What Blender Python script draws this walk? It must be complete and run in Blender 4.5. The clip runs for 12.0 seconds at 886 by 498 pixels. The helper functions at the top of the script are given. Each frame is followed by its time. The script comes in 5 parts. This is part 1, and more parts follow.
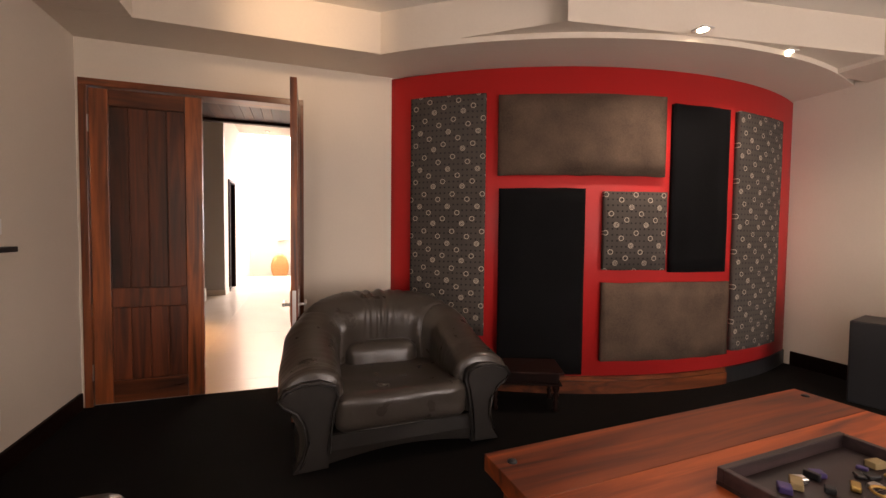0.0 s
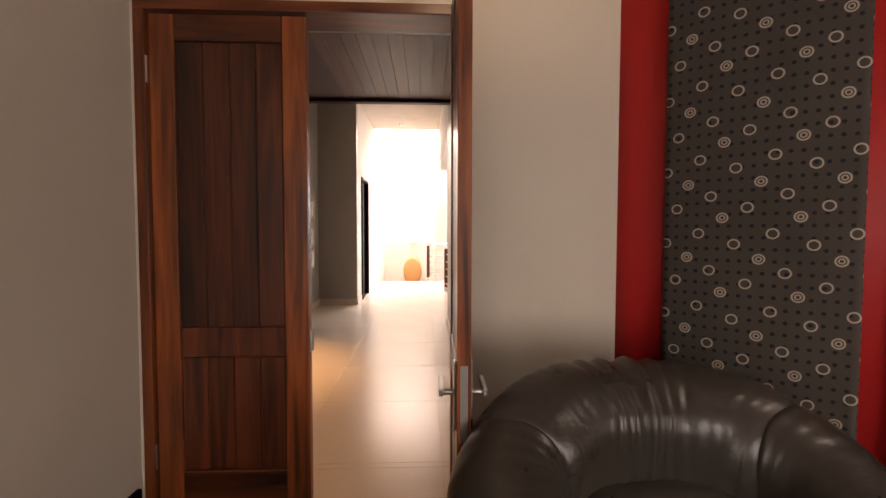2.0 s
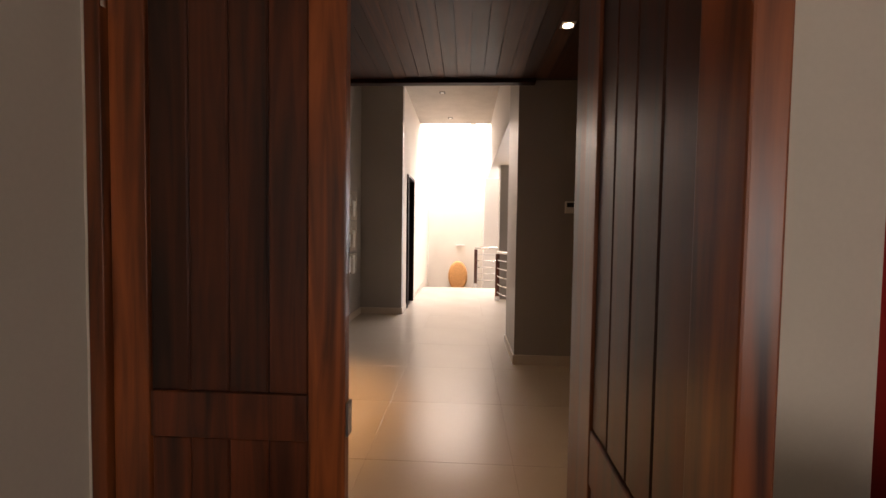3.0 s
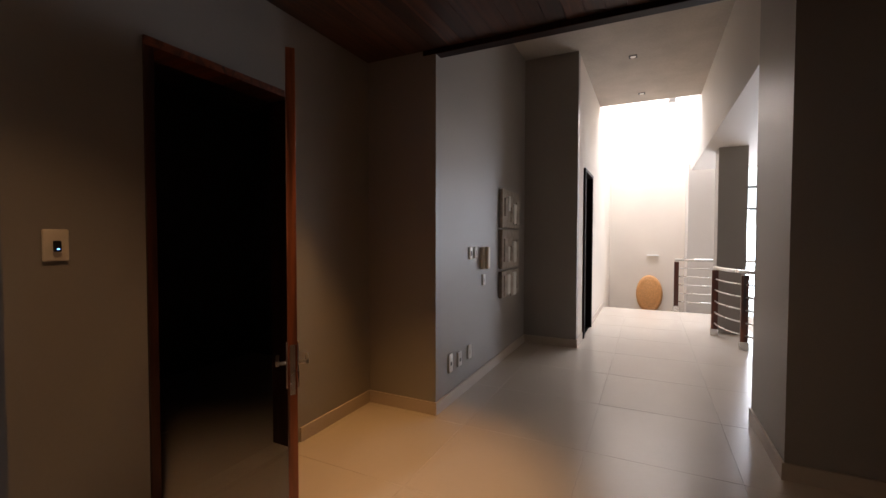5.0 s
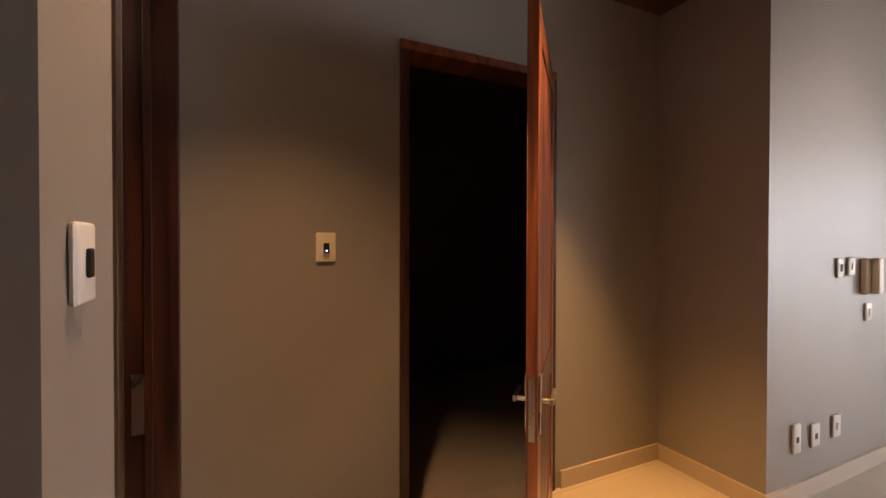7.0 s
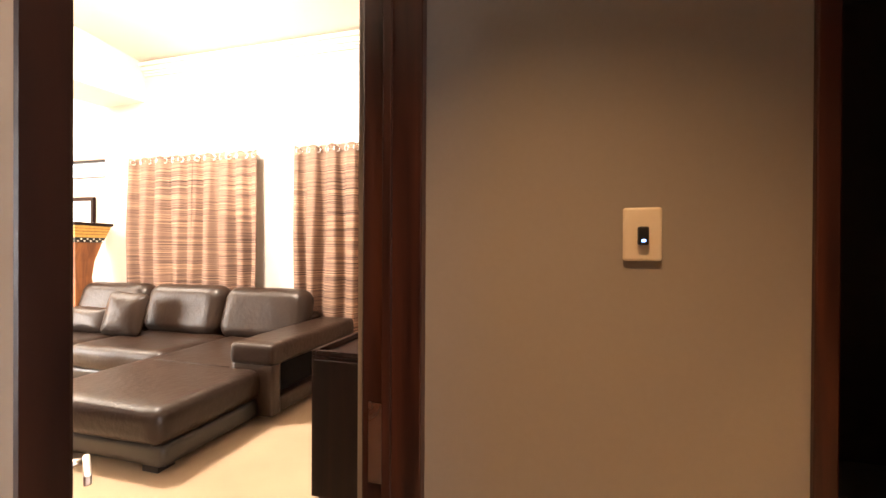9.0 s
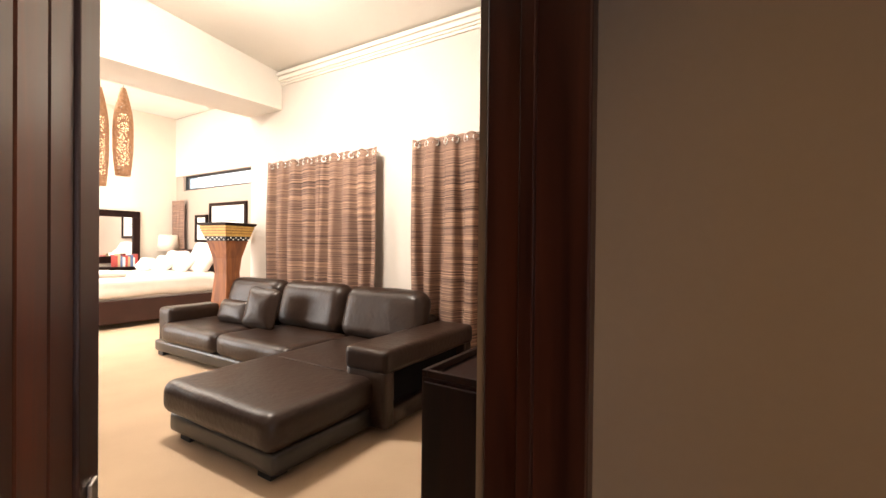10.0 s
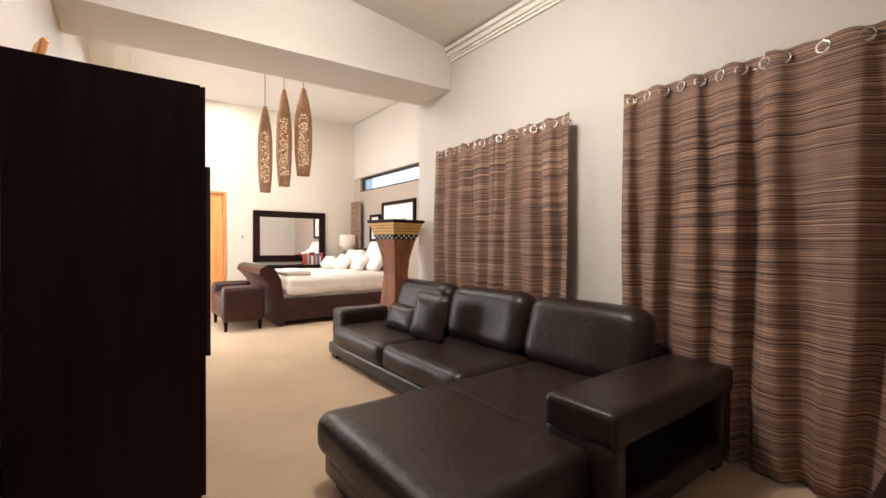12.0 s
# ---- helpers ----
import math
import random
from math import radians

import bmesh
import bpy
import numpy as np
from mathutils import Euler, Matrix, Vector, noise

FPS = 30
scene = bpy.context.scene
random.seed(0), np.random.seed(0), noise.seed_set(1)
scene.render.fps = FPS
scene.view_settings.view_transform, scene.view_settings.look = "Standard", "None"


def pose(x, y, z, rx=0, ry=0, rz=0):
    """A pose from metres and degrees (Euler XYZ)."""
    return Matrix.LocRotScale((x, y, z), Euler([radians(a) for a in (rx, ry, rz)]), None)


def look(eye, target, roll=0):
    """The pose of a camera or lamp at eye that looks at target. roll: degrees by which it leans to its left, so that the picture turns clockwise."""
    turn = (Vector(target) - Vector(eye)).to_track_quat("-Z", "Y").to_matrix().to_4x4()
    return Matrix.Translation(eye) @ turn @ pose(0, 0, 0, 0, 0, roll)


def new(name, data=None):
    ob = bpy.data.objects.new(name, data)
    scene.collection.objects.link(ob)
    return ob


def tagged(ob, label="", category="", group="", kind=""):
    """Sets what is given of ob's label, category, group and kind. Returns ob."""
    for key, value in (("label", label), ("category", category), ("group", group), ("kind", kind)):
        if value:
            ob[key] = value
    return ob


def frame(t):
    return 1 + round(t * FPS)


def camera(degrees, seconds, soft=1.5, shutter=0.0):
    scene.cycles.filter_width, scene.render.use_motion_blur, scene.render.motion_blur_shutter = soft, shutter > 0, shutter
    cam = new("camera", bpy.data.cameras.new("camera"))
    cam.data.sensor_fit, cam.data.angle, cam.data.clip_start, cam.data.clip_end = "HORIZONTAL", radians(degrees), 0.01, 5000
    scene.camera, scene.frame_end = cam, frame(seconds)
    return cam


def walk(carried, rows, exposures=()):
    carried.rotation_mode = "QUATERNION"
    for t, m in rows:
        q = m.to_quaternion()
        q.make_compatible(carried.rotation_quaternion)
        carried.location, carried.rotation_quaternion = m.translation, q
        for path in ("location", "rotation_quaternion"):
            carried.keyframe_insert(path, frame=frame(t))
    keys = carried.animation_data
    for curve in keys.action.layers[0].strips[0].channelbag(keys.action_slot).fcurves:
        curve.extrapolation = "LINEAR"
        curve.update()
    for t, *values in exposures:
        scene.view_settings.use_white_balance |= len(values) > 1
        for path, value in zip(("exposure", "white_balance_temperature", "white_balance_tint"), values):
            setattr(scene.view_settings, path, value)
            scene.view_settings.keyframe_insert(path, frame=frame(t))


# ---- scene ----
cam = camera(92.8, 12.0)
PATH = [
    (0, (0.282, 0.645, 1.302), (0.932, 2.535, 1.221), 0.6),
    (0.5, (0.278, 1.037, 1.311), (0.771, 2.973, 1.227), 0.4),
    (1, (0.251, 1.464, 1.319), (0.581, 3.434, 1.240), 0.4),
    (1.5, (0.202, 1.904, 1.311), (0.412, 3.891, 1.229), 0.3),
    (2, (0.139, 2.331, 1.314), (0.220, 4.328, 1.232), 0.1),
    (2.5, (0.031, 2.729, 1.329), (0.022, 4.728, 1.250), 0.6),
    (4.5, (-0.243, 4.198, 1.41), (-0.863, 6.098, 1.342), 0.1),
    (5, (-0.279, 4.417, 1.418), (-1.156, 6.213, 1.358), 0.1),
    (5.5, (-0.335, 4.608, 1.414), (-1.452, 6.267, 1.37), -0.1),
    (6, (-0.379, 4.747, 1.404), (-1.754, 6.199, 1.367), -0.3),
    (6.5, (-0.428, 4.863, 1.396), (-2.055, 6.025, 1.368), -0.2),
    (7, (-0.525, 4.939, 1.394), (-2.338, 5.783, 1.371), 0.1),
    (9, (-1.313, 5.072, 1.347), (-3.236, 4.524, 1.338), 0.3),
    (9.5, (-1.514, 4.977, 1.349), (-3.335, 4.15, 1.34), 0.5),
    (10, (-1.735, 4.854, 1.345), (-3.432, 3.795, 1.33), 0.6),
    (10.5, (-1.916, 4.677, 1.351), (-3.483, 3.434, 1.33), 0.4),
    (11, (-2.075, 4.482, 1.348), (-3.503, 3.082, 1.325), 0.4),
    (11.5, (-2.207, 4.263, 1.343), (-3.511, 2.747, 1.315), 0.4),
    (12, (-2.342, 3.98, 1.335), (-3.534, 2.374, 1.308), 0.3),
]
EXPOSURES = [(0, 0.92, 6800, 24), (1.5, 0.85, 6800, 24), (2, 0.6, 6750, 22), (2.5, 0.28, 6700, 20), (4.5, -0.7, 5900, 15), (5.5, -0.75, 5800, 14), (6.5, -0.08, 6100, 15), (7, 0.65, 6300, 16), (9, 1.35, 6300, 15), (9.6, 0.85, 6150, 14), (10.5, -0.05, 5700, 13), (11, -0.05, 5650, 13), (12, -0.75, 5500, 11)]

walk(cam, [(t, look(eye, target, roll)) for t, eye, target, roll in PATH], EXPOSURES)

# ---- light ----
world = bpy.data.worlds.new("world")
scene.world = world
world.use_nodes = True
sky = world.node_tree.nodes.new("ShaderNodeTexSky")
sky.sky_type, sky.sun_disc = "NISHITA", False
sky.sun_elevation, sky.sun_rotation = radians(48), radians(205)
back = world.node_tree.nodes["Background"]
back.inputs["Strength"].default_value = 0.14
world.node_tree.links.new(sky.outputs[0], back.inputs["Color"])


def area(name, m, w, h, power, colour, spread=180):
    d = bpy.data.lights.new(name, "AREA")
    d.shape, d.size, d.size_y, d.energy, d.color, d.spread = "RECTANGLE", w, h, power, colour, radians(spread)
    ob = new(name, d)
    ob.matrix_world = m
    return ob


def spot(name, x, y, z, power, colour, cone=95, aim=(0, 0, -1), soft=0.05):
    d = bpy.data.lights.new(name, "SPOT")
    d.energy, d.color, d.spot_size, d.spot_blend, d.shadow_soft_size = power, colour, radians(cone), 0.7, soft
    ob = new(name, d)
    ob.matrix_world = look((x, y, z), (x + aim[0], y + aim[1], z + aim[2]))
    return ob


sun = new("sun", bpy.data.lights.new("sun", "SUN"))
sun.data.energy, sun.data.angle, sun.data.color = 2.5, radians(0.6), (1.0, 0.94, 0.85)
sun.matrix_world = look((0, 0, 10), (-0.3, 0.25, 9.0))

DAY, WARM, LAMP = (0.98, 0.96, 0.95), (1.0, 0.72, 0.42), (1.0, 0.85, 0.66)
# music room: glazed doors behind the walker
area("window_and_fill_light", look((3.3, -2.4, 1.2), (0.2, 3.0, 0.5)), 2.4, 2.3, 44, (1.0, 0.85, 0.7))
# stair hall: roof light and tall window
area("window_and_fill_light", look((-0.3, 13.9, 5.3), (-0.3, 13.6, 0)), 2.2, 1.6, 720, DAY)
area("window_and_fill_light", look((2.4, 14.8, 1.6), (0.3, 10.0, 0.8)), 2.6, 3.0, 300, DAY)
# bedroom: the garden doors, then an added fill lamp under the bed-end ceiling
area("window_and_fill_light", look((-2.05, -3.2, 1.3), (-5.0, -3.0, 1.2)), 2.4, 2.2, 150, (1.0, 0.9, 0.76))
area("window_and_fill_light", look((-3.8, -3.2, 3.92), (-4.3, -3.4, 0)), 3.0, 2.4, 330, (1.0, 0.87, 0.68))

# ---- materials ----


def mat(name, colour, rough=0.6, metal=0.0, vary=0.12, scale=3.0, fine=60.0, bump=0.05, depth=0.004, spec=0.5, coat=0.0, noisemap=None):
    m = bpy.data.materials.new(name)
    m.use_nodes = True
    n, l = m.node_tree.nodes, m.node_tree.links
    b = n["Principled BSDF"]
    b.inputs["Roughness"].default_value, b.inputs["Metallic"].default_value = rough, metal
    b.inputs["Specular IOR Level"].default_value, b.inputs["Coat Weight"].default_value = spec, coat
    co = n.new("ShaderNodeTexCoord")
    big, small = n.new("ShaderNodeTexNoise"), n.new("ShaderNodeTexNoise")
    big.inputs["Scale"].default_value, big.inputs["Detail"].default_value = scale, 4
    small.inputs["Scale"].default_value, small.inputs["Detail"].default_value = fine, 3
    for t in (big, small):
        l.new(co.outputs["Object"], t.inputs["Vector"])
    ramp = n.new("ShaderNodeMapRange")
    ramp.inputs["From Min"].default_value, ramp.inputs["From Max"].default_value = 0.25, 0.75
    ramp.inputs["To Min"].default_value, ramp.inputs["To Max"].default_value = 1 - vary, 1 + vary
    add = n.new("ShaderNodeMath")
    add.operation = "MULTIPLY_ADD"
    add.inputs[1].default_value = 0.35
    l.new(small.outputs[0], add.inputs[0])
    mul2 = n.new("ShaderNodeMath")
    mul2.operation = "MULTIPLY_ADD"
    mul2.inputs[1].default_value, mul2.inputs[2].default_value = 0.65, 0.0
    l.new(big.outputs[0], mul2.inputs[0])
    l.new(mul2.outputs[0], add.inputs[2])
    l.new(add.outputs[0], ramp.inputs["Value"])
    mix = n.new("ShaderNodeVectorMath")
    mix.operation = "SCALE"
    mix.inputs[0].default_value = colour
    l.new(ramp.outputs[0], mix.inputs["Scale"])
    l.new(mix.outputs[0], b.inputs["Base Color"])
    rr = n.new("ShaderNodeMapRange")
    rr.inputs["To Min"].default_value, rr.inputs["To Max"].default_value = max(rough - 0.06, 0.02), min(rough + 0.06, 1)
    l.new(big.outputs[0], rr.inputs["Value"])
    l.new(rr.outputs[0], b.inputs["Roughness"])
    if bump:
        bp = n.new("ShaderNodeBump")
        bp.inputs["Strength"].default_value, bp.inputs["Distance"].default_value = bump, depth
        l.new(small.outputs[0], bp.inputs["Height"])
        l.new(bp.outputs[0], b.inputs["Normal"])
    return m


def wood(name, dark, light, rough=0.35, along="z", scale=1.0, coat=0.15, island=False):
    """Wood whose grain runs along one axis; each piece has its own shade."""
    m = bpy.data.materials.new(name)
    m.use_nodes = True
    n, l = m.node_tree.nodes, m.node_tree.links
    b = n["Principled BSDF"]
    b.inputs["Coat Weight"].default_value, b.inputs["Coat Roughness"].default_value = coat, 0.25
    co, mp = n.new("ShaderNodeTexCoord"), n.new("ShaderNodeMapping")
    s = {"x": (1.2, 18, 18), "y": (18, 1.2, 18), "z": (18, 18, 1.2)}[along]
    mp.inputs["Scale"].default_value = [v * scale for v in s]
    shade = n.new("ShaderNodeNewGeometry").outputs["Random Per Island"] if island else n.new("ShaderNodeObjectInfo").outputs["Random"]
    off = n.new("ShaderNodeVectorMath")
    off.operation = "SCALE"
    off.inputs[0].default_value = (7.0, 5.0, 9.0)
    l.new(shade, off.inputs["Scale"])
    l.new(off.outputs[0], mp.inputs["Location"])
    l.new(co.outputs["Object"], mp.inputs["Vector"])
    tx = n.new("ShaderNodeTexNoise")
    tx.inputs["Scale"].default_value, tx.inputs["Detail"].default_value, tx.inputs["Distortion"].default_value = 1.0, 7, 0.8
    l.new(mp.outputs[0], tx.inputs["Vector"])
    rp = n.new("ShaderNodeValToRGB")
    rp.color_ramp.elements[0].position, rp.color_ramp.elements[0].color = 0.3, (*dark, 1)
    rp.color_ramp.elements[1].position, rp.color_ramp.elements[1].color = 0.7, (*light, 1)
    l.new(tx.outputs[0], rp.inputs[0])
    hs = n.new("ShaderNodeHueSaturation")
    mr = n.new("ShaderNodeMapRange")
    mr.inputs["To Min"].default_value, mr.inputs["To Max"].default_value = 0.55, 1.45
    l.new(shade, mr.inputs["Value"])
    l.new(mr.outputs[0], hs.inputs["Value"])
    l.new(rp.outputs[0], hs.inputs["Color"])
    l.new(hs.outputs[0], b.inputs["Base Color"])
    r2 = n.new("ShaderNodeMapRange")
    r2.inputs["To Min"].default_value, r2.inputs["To Max"].default_value = rough - 0.08, rough + 0.12
    l.new(tx.outputs[0], r2.inputs["Value"])
    l.new(r2.outputs[0], b.inputs["Roughness"])
    bp = n.new("ShaderNodeBump")
    bp.inputs["Strength"].default_value, bp.inputs["Distance"].default_value = 0.12, 0.002
    l.new(tx.outputs[0], bp.inputs["Height"])
    l.new(bp.outputs[0], b.inputs["Normal"])
    return m


def glow(name, colour, strength):
    m = bpy.data.materials.new(name)
    m.use_nodes = True
    b = m.node_tree.nodes["Principled BSDF"]
    b.inputs["Base Color"].default_value = (*colour, 1)
    b.inputs["Emission Color"].default_value, b.inputs["Emission Strength"].default_value = (*colour, 1), strength
    return m


def maths(n, l, op, a, b=None, c=None):
    k = n.new("ShaderNodeMath")
    k.operation = op
    for i, v in enumerate((a, b, c)):
        if v is None:
            continue
        if isinstance(v, (int, float)):
            k.inputs[i].default_value = v
        else:
            l.new(v, k.inputs[i])
    return k.outputs[0]


def ring_fabric():
    """Charcoal upholstery cloth with woven pale rings in slanted columns and rows of small black dots."""
    m = mat("ring_fabric", (0.06, 0.05, 0.042), 0.95, vary=0.25, fine=400, bump=0.3)
    n, l = m.node_tree.nodes, m.node_tree.links
    uv = n.new("ShaderNodeTexCoord").outputs["UV"]
    sp = n.new("ShaderNodeSeparateXYZ")
    l.new(uv, sp.inputs[0])
    f = lambda op, a, b=None, c=None: maths(n, l, op, a, b, c)
    cu = f("DIVIDE", sp.outputs[0], 0.0405)
    pale = None
    for near in (-1, 0, 1):
        col = f("ADD", f("FLOOR", cu), near)
        six = f("FLOORED_MODULO", col, 6.0)
        up = f("DIVIDE", sp.outputs[1], 0.305)
        for k, rise in enumerate((0.0, 0.35, 0.87, 0.54, 0.21, 0.71)):
            if rise:
                up = f("MULTIPLY_ADD", f("COMPARE", six, float(k), 0.2), rise, up)
        dx = f("MULTIPLY", f("SUBTRACT", f("SUBTRACT", cu, col), 0.5), 0.0405)
        dy = f("MULTIPLY", f("SUBTRACT", f("FRACT", up), 0.5), 0.305)
        dist = f("SQRT", f("ADD", f("MULTIPLY", dx, dx), f("MULTIPLY", dy, dy)))
        ring = f("LESS_THAN", f("ABSOLUTE", f("SUBTRACT", dist, 0.0182)), 0.003)
        core = f("MULTIPLY", f("COMPARE", f("FLOORED_MODULO", col, 3.0), 0.0, 0.2), f("LESS_THAN", f("ABSOLUTE", f("SUBTRACT", dist, 0.0085)), 0.0025))
        both = f("MAXIMUM", ring, core)
        pale = both if pale is None else f("MAXIMUM", pale, both)
    ex = f("MULTIPLY", f("SUBTRACT", f("FRACT", f("DIVIDE", sp.outputs[0], 0.037)), 0.5), 0.037)
    ey = f("MULTIPLY", f("SUBTRACT", f("FRACT", f("DIVIDE", sp.outputs[1], 0.047)), 0.5), 0.047)
    dot = f("LESS_THAN", f("SQRT", f("ADD", f("MULTIPLY", ex, ex), f("MULTIPLY", ey, ey))), 0.0075)
    b = n["Principled BSDF"]
    base = b.inputs["Base Color"].links[0].from_socket
    m1, m2 = n.new("ShaderNodeMix"), n.new("ShaderNodeMix")
    for k in (m1, m2):
        k.data_type = "RGBA"
    l.new(dot, m1.inputs[0]), l.new(base, m1.inputs[6])
    m1.inputs[7].default_value = (0.012, 0.01, 0.01, 1)
    l.new(pale, m2.inputs[0]), l.new(m1.outputs[2], m2.inputs[6])
    m2.inputs[7].default_value = (0.38, 0.33, 0.26, 1)
    l.new(m2.outputs[2], b.inputs["Base Color"])
    return m


def stripe_fabric():
    """Curtain cloth with fine uneven horizontal stripes."""
    m = mat("stripe_fabric", (0.3, 0.2, 0.13), 0.9, fine=500, bump=0.2)
    n, l = m.node_tree.nodes, m.node_tree.links
    mp = n.new("ShaderNodeMapping")
    l.new(n.new("ShaderNodeTexCoord").outputs["UV"], mp.inputs["Vector"])
    mp.inputs["Scale"].default_value = (0.7, 85.0, 1.0)
    tx = n.new("ShaderNodeTexNoise")
    tx.inputs["Scale"].default_value, tx.inputs["Detail"].default_value = 1.0, 2
    l.new(mp.outputs[0], tx.inputs["Vector"])
    rp = n.new("ShaderNodeValToRGB")
    e = rp.color_ramp.elements
    e[0].position, e[0].color = 0.34, (0.045, 0.026, 0.022, 1)
    e[1].position, e[1].color = 0.67, (0.46, 0.29, 0.19, 1)
    for p, c in ((0.42, (0.15, 0.09, 0.068, 1)), (0.5, (0.24, 0.148, 0.105, 1)), (0.59, (0.2, 0.12, 0.088, 1))):
        k = e.new(p)
        k.color = c
    sep = n.new("ShaderNodeSeparateXYZ")
    l.new(n.new("ShaderNodeTexCoord").outputs["UV"], sep.inputs[0])
    line = maths(n, l, "SINE", maths(n, l, "MULTIPLY_ADD", tx.outputs[0], 5.0, maths(n, l, "MULTIPLY", sep.outputs[1], 470.0)))
    l.new(maths(n, l, "MULTIPLY_ADD", line, 0.085, tx.outputs[0]), rp.inputs[0])
    l.new(rp.outputs[0], n["Principled BSDF"].inputs["Base Color"])
    return m


def glass(name, colour=(0.9, 0.95, 0.95)):
    m = bpy.data.materials.new(name)
    m.use_nodes = True
    b = m.node_tree.nodes["Principled BSDF"]
    b.inputs["Base Color"].default_value = (*colour, 1)
    b.inputs["Transmission Weight"].default_value, b.inputs["Roughness"].default_value = 1.0, 0.02
    return m


CREAM = mat("cream_paint", (0.66, 0.585, 0.49), 0.75, vary=0.05, scale=1.5, bump=0.08, depth=0.002)
GREY = mat("warm_grey_paint", (0.29, 0.262, 0.232), 0.42, vary=0.05, scale=1.2, bump=0.06, depth=0.002)
BEIGE = mat("pale_beige_paint", (0.6, 0.555, 0.5), 0.65, vary=0.05, scale=1.2, bump=0.06, depth=0.002)
WHITE = mat("white_ceiling_paint", (0.74, 0.7, 0.63), 0.8, vary=0.03, bump=0.04)
CONCRETE = mat("concrete_ceiling", (0.42, 0.37, 0.31), 0.8, vary=0.18, scale=2.5, bump=0.2)
RED = mat("red_paint", (0.48, 0.016, 0.014), 0.55, vary=0.08, scale=2, bump=0.05)
BLACKCARPET = mat("black_carpet", (0.007, 0.006, 0.0055), 0.98, vary=0.4, fine=260, bump=0.9, depth=0.006, spec=0.1)
CARPET = mat("beige_carpet", (0.50, 0.37, 0.25), 0.97, vary=0.12, scale=1.6, fine=320, bump=0.8, depth=0.005, spec=0.1)
TILE = mat("stone_tile", (0.56, 0.48, 0.39), 0.25, vary=0.025, scale=2.0, fine=25, bump=0.02)
GROUT = mat("grout", (0.52, 0.445, 0.36), 0.8)
SKIRT = mat("tile_skirting", (0.52, 0.43, 0.34), 0.35, vary=0.07)
DOORWOOD = wood("red_hardwood", (0.035, 0.011, 0.006), (0.3, 0.078, 0.019), 0.3)
# darkened copy of the door wood: shade at the passage doors put into colour
SHADEDDOOR = wood("shaded_hardwood", (0.012, 0.004, 0.003), (0.055, 0.016, 0.008), 0.36, coat=0.05)
DOORWOODX = wood("red_hardwood_cross", (0.035, 0.011, 0.006), (0.22, 0.058, 0.017), 0.3, along="x")
PANELWOOD = wood("dark_plank", (0.022, 0.008, 0.005), (0.15, 0.036, 0.011), 0.34)
CEILWOOD = wood("ceiling_plank", (0.024, 0.011, 0.007), (0.1, 0.042, 0.023), 0.5, along="y", island=True)
WENGE = wood("dark_stained_wood", (0.007, 0.0035, 0.003), (0.018, 0.007, 0.005), 0.45, coat=0.0)
WENGE.node_tree.nodes["Principled BSDF"].inputs["Specular IOR Level"].default_value = 0.1
TABLEWOOD = wood("table_hardwood", (0.07, 0.011, 0.003), (0.46, 0.095, 0.018), 0.52, along="x", scale=0.75, coat=0.0)
TRAYWOOD = wood("tray_hardwood", (0.022, 0.012, 0.012), (0.07, 0.04, 0.04), 0.5, along="x", coat=0.0)
ORANGEWOOD = wood("orange_pine", (0.42, 0.16, 0.04), (0.62, 0.28, 0.09), 0.4)
DRUMWOOD = wood("carved_wood", (0.14, 0.045, 0.014), (0.32, 0.115, 0.035), 0.62, coat=0.0)
LEATHER = mat("black_leather", (0.018, 0.0155, 0.0135), 0.34, vary=0.2, scale=6, fine=170, bump=0.22, depth=0.003)
GREYLEATHER = mat("worn_grey_leather", (0.04, 0.033, 0.0265), 0.29, vary=0.14, scale=7, fine=75, bump=0.22, depth=0.003)
BROWNLEATHER = mat("dark_brown_leather", (0.02, 0.0105, 0.0065), 0.36, spec=0.34, vary=0.3, scale=5, fine=26, bump=0.5, depth=0.006)
REDLEATHER = mat("red_brown_leather", (0.035, 0.013, 0.009), 0.42, spec=0.35, vary=0.25, scale=6, fine=120, bump=0.2)
BLACKCLOTH = mat("black_velvet", (0.0045, 0.0045, 0.005), 0.98, vary=0.3, fine=300, bump=0.3, spec=0.1)
SUEDE = mat("brown_suede", (0.088, 0.06, 0.043), 0.95, vary=0.55, scale=4, fine=80, bump=0.2, spec=0.15)
RINGS = ring_fabric()
STRIPES = stripe_fabric()
STEEL = mat("brushed_steel", (0.6, 0.58, 0.55), 0.28, metal=1.0, vary=0.05, bump=0)
BLACK = mat("black_plastic", (0.012, 0.012, 0.013), 0.45, bump=0.02)
IVORY = mat("ivory_plastic", (0.72, 0.64, 0.5), 0.35, vary=0.03, bump=0)
WHITEPL = mat("white_plastic", (0.75, 0.73, 0.69), 0.35, vary=0.03, bump=0)
LINEN = mat("white_linen", (0.78, 0.72, 0.66), 0.9, vary=0.06, scale=8, fine=300, bump=0.2)
CERAMIC = mat("cream_ceramic", (0.74, 0.67, 0.56), 0.3, vary=0.06, scale=5, fine=40, bump=0.02)
DARKCERAMIC = mat("grey_banded_ceramic", (0.2, 0.19, 0.17), 0.4, vary=0.35, scale=12, fine=40)
PAMPAS = mat("dry_pampas", (0.72, 0.5, 0.26), 0.9, vary=0.2, scale=20)
WICKER = mat("woven_cane", (0.55, 0.27, 0.09), 0.6, vary=0.3, scale=30, fine=90, bump=0.5)
SHADE = mat("linen_shade", (0.66, 0.56, 0.46), 0.9, vary=0.05, fine=200)
MIRROR = mat("mirror", (0.9, 0.9, 0.9), 0.02, metal=1.0, vary=0.0, bump=0)
MIRROR.node_tree.nodes["Principled BSDF"].inputs["Roughness"].default_value = 0.01
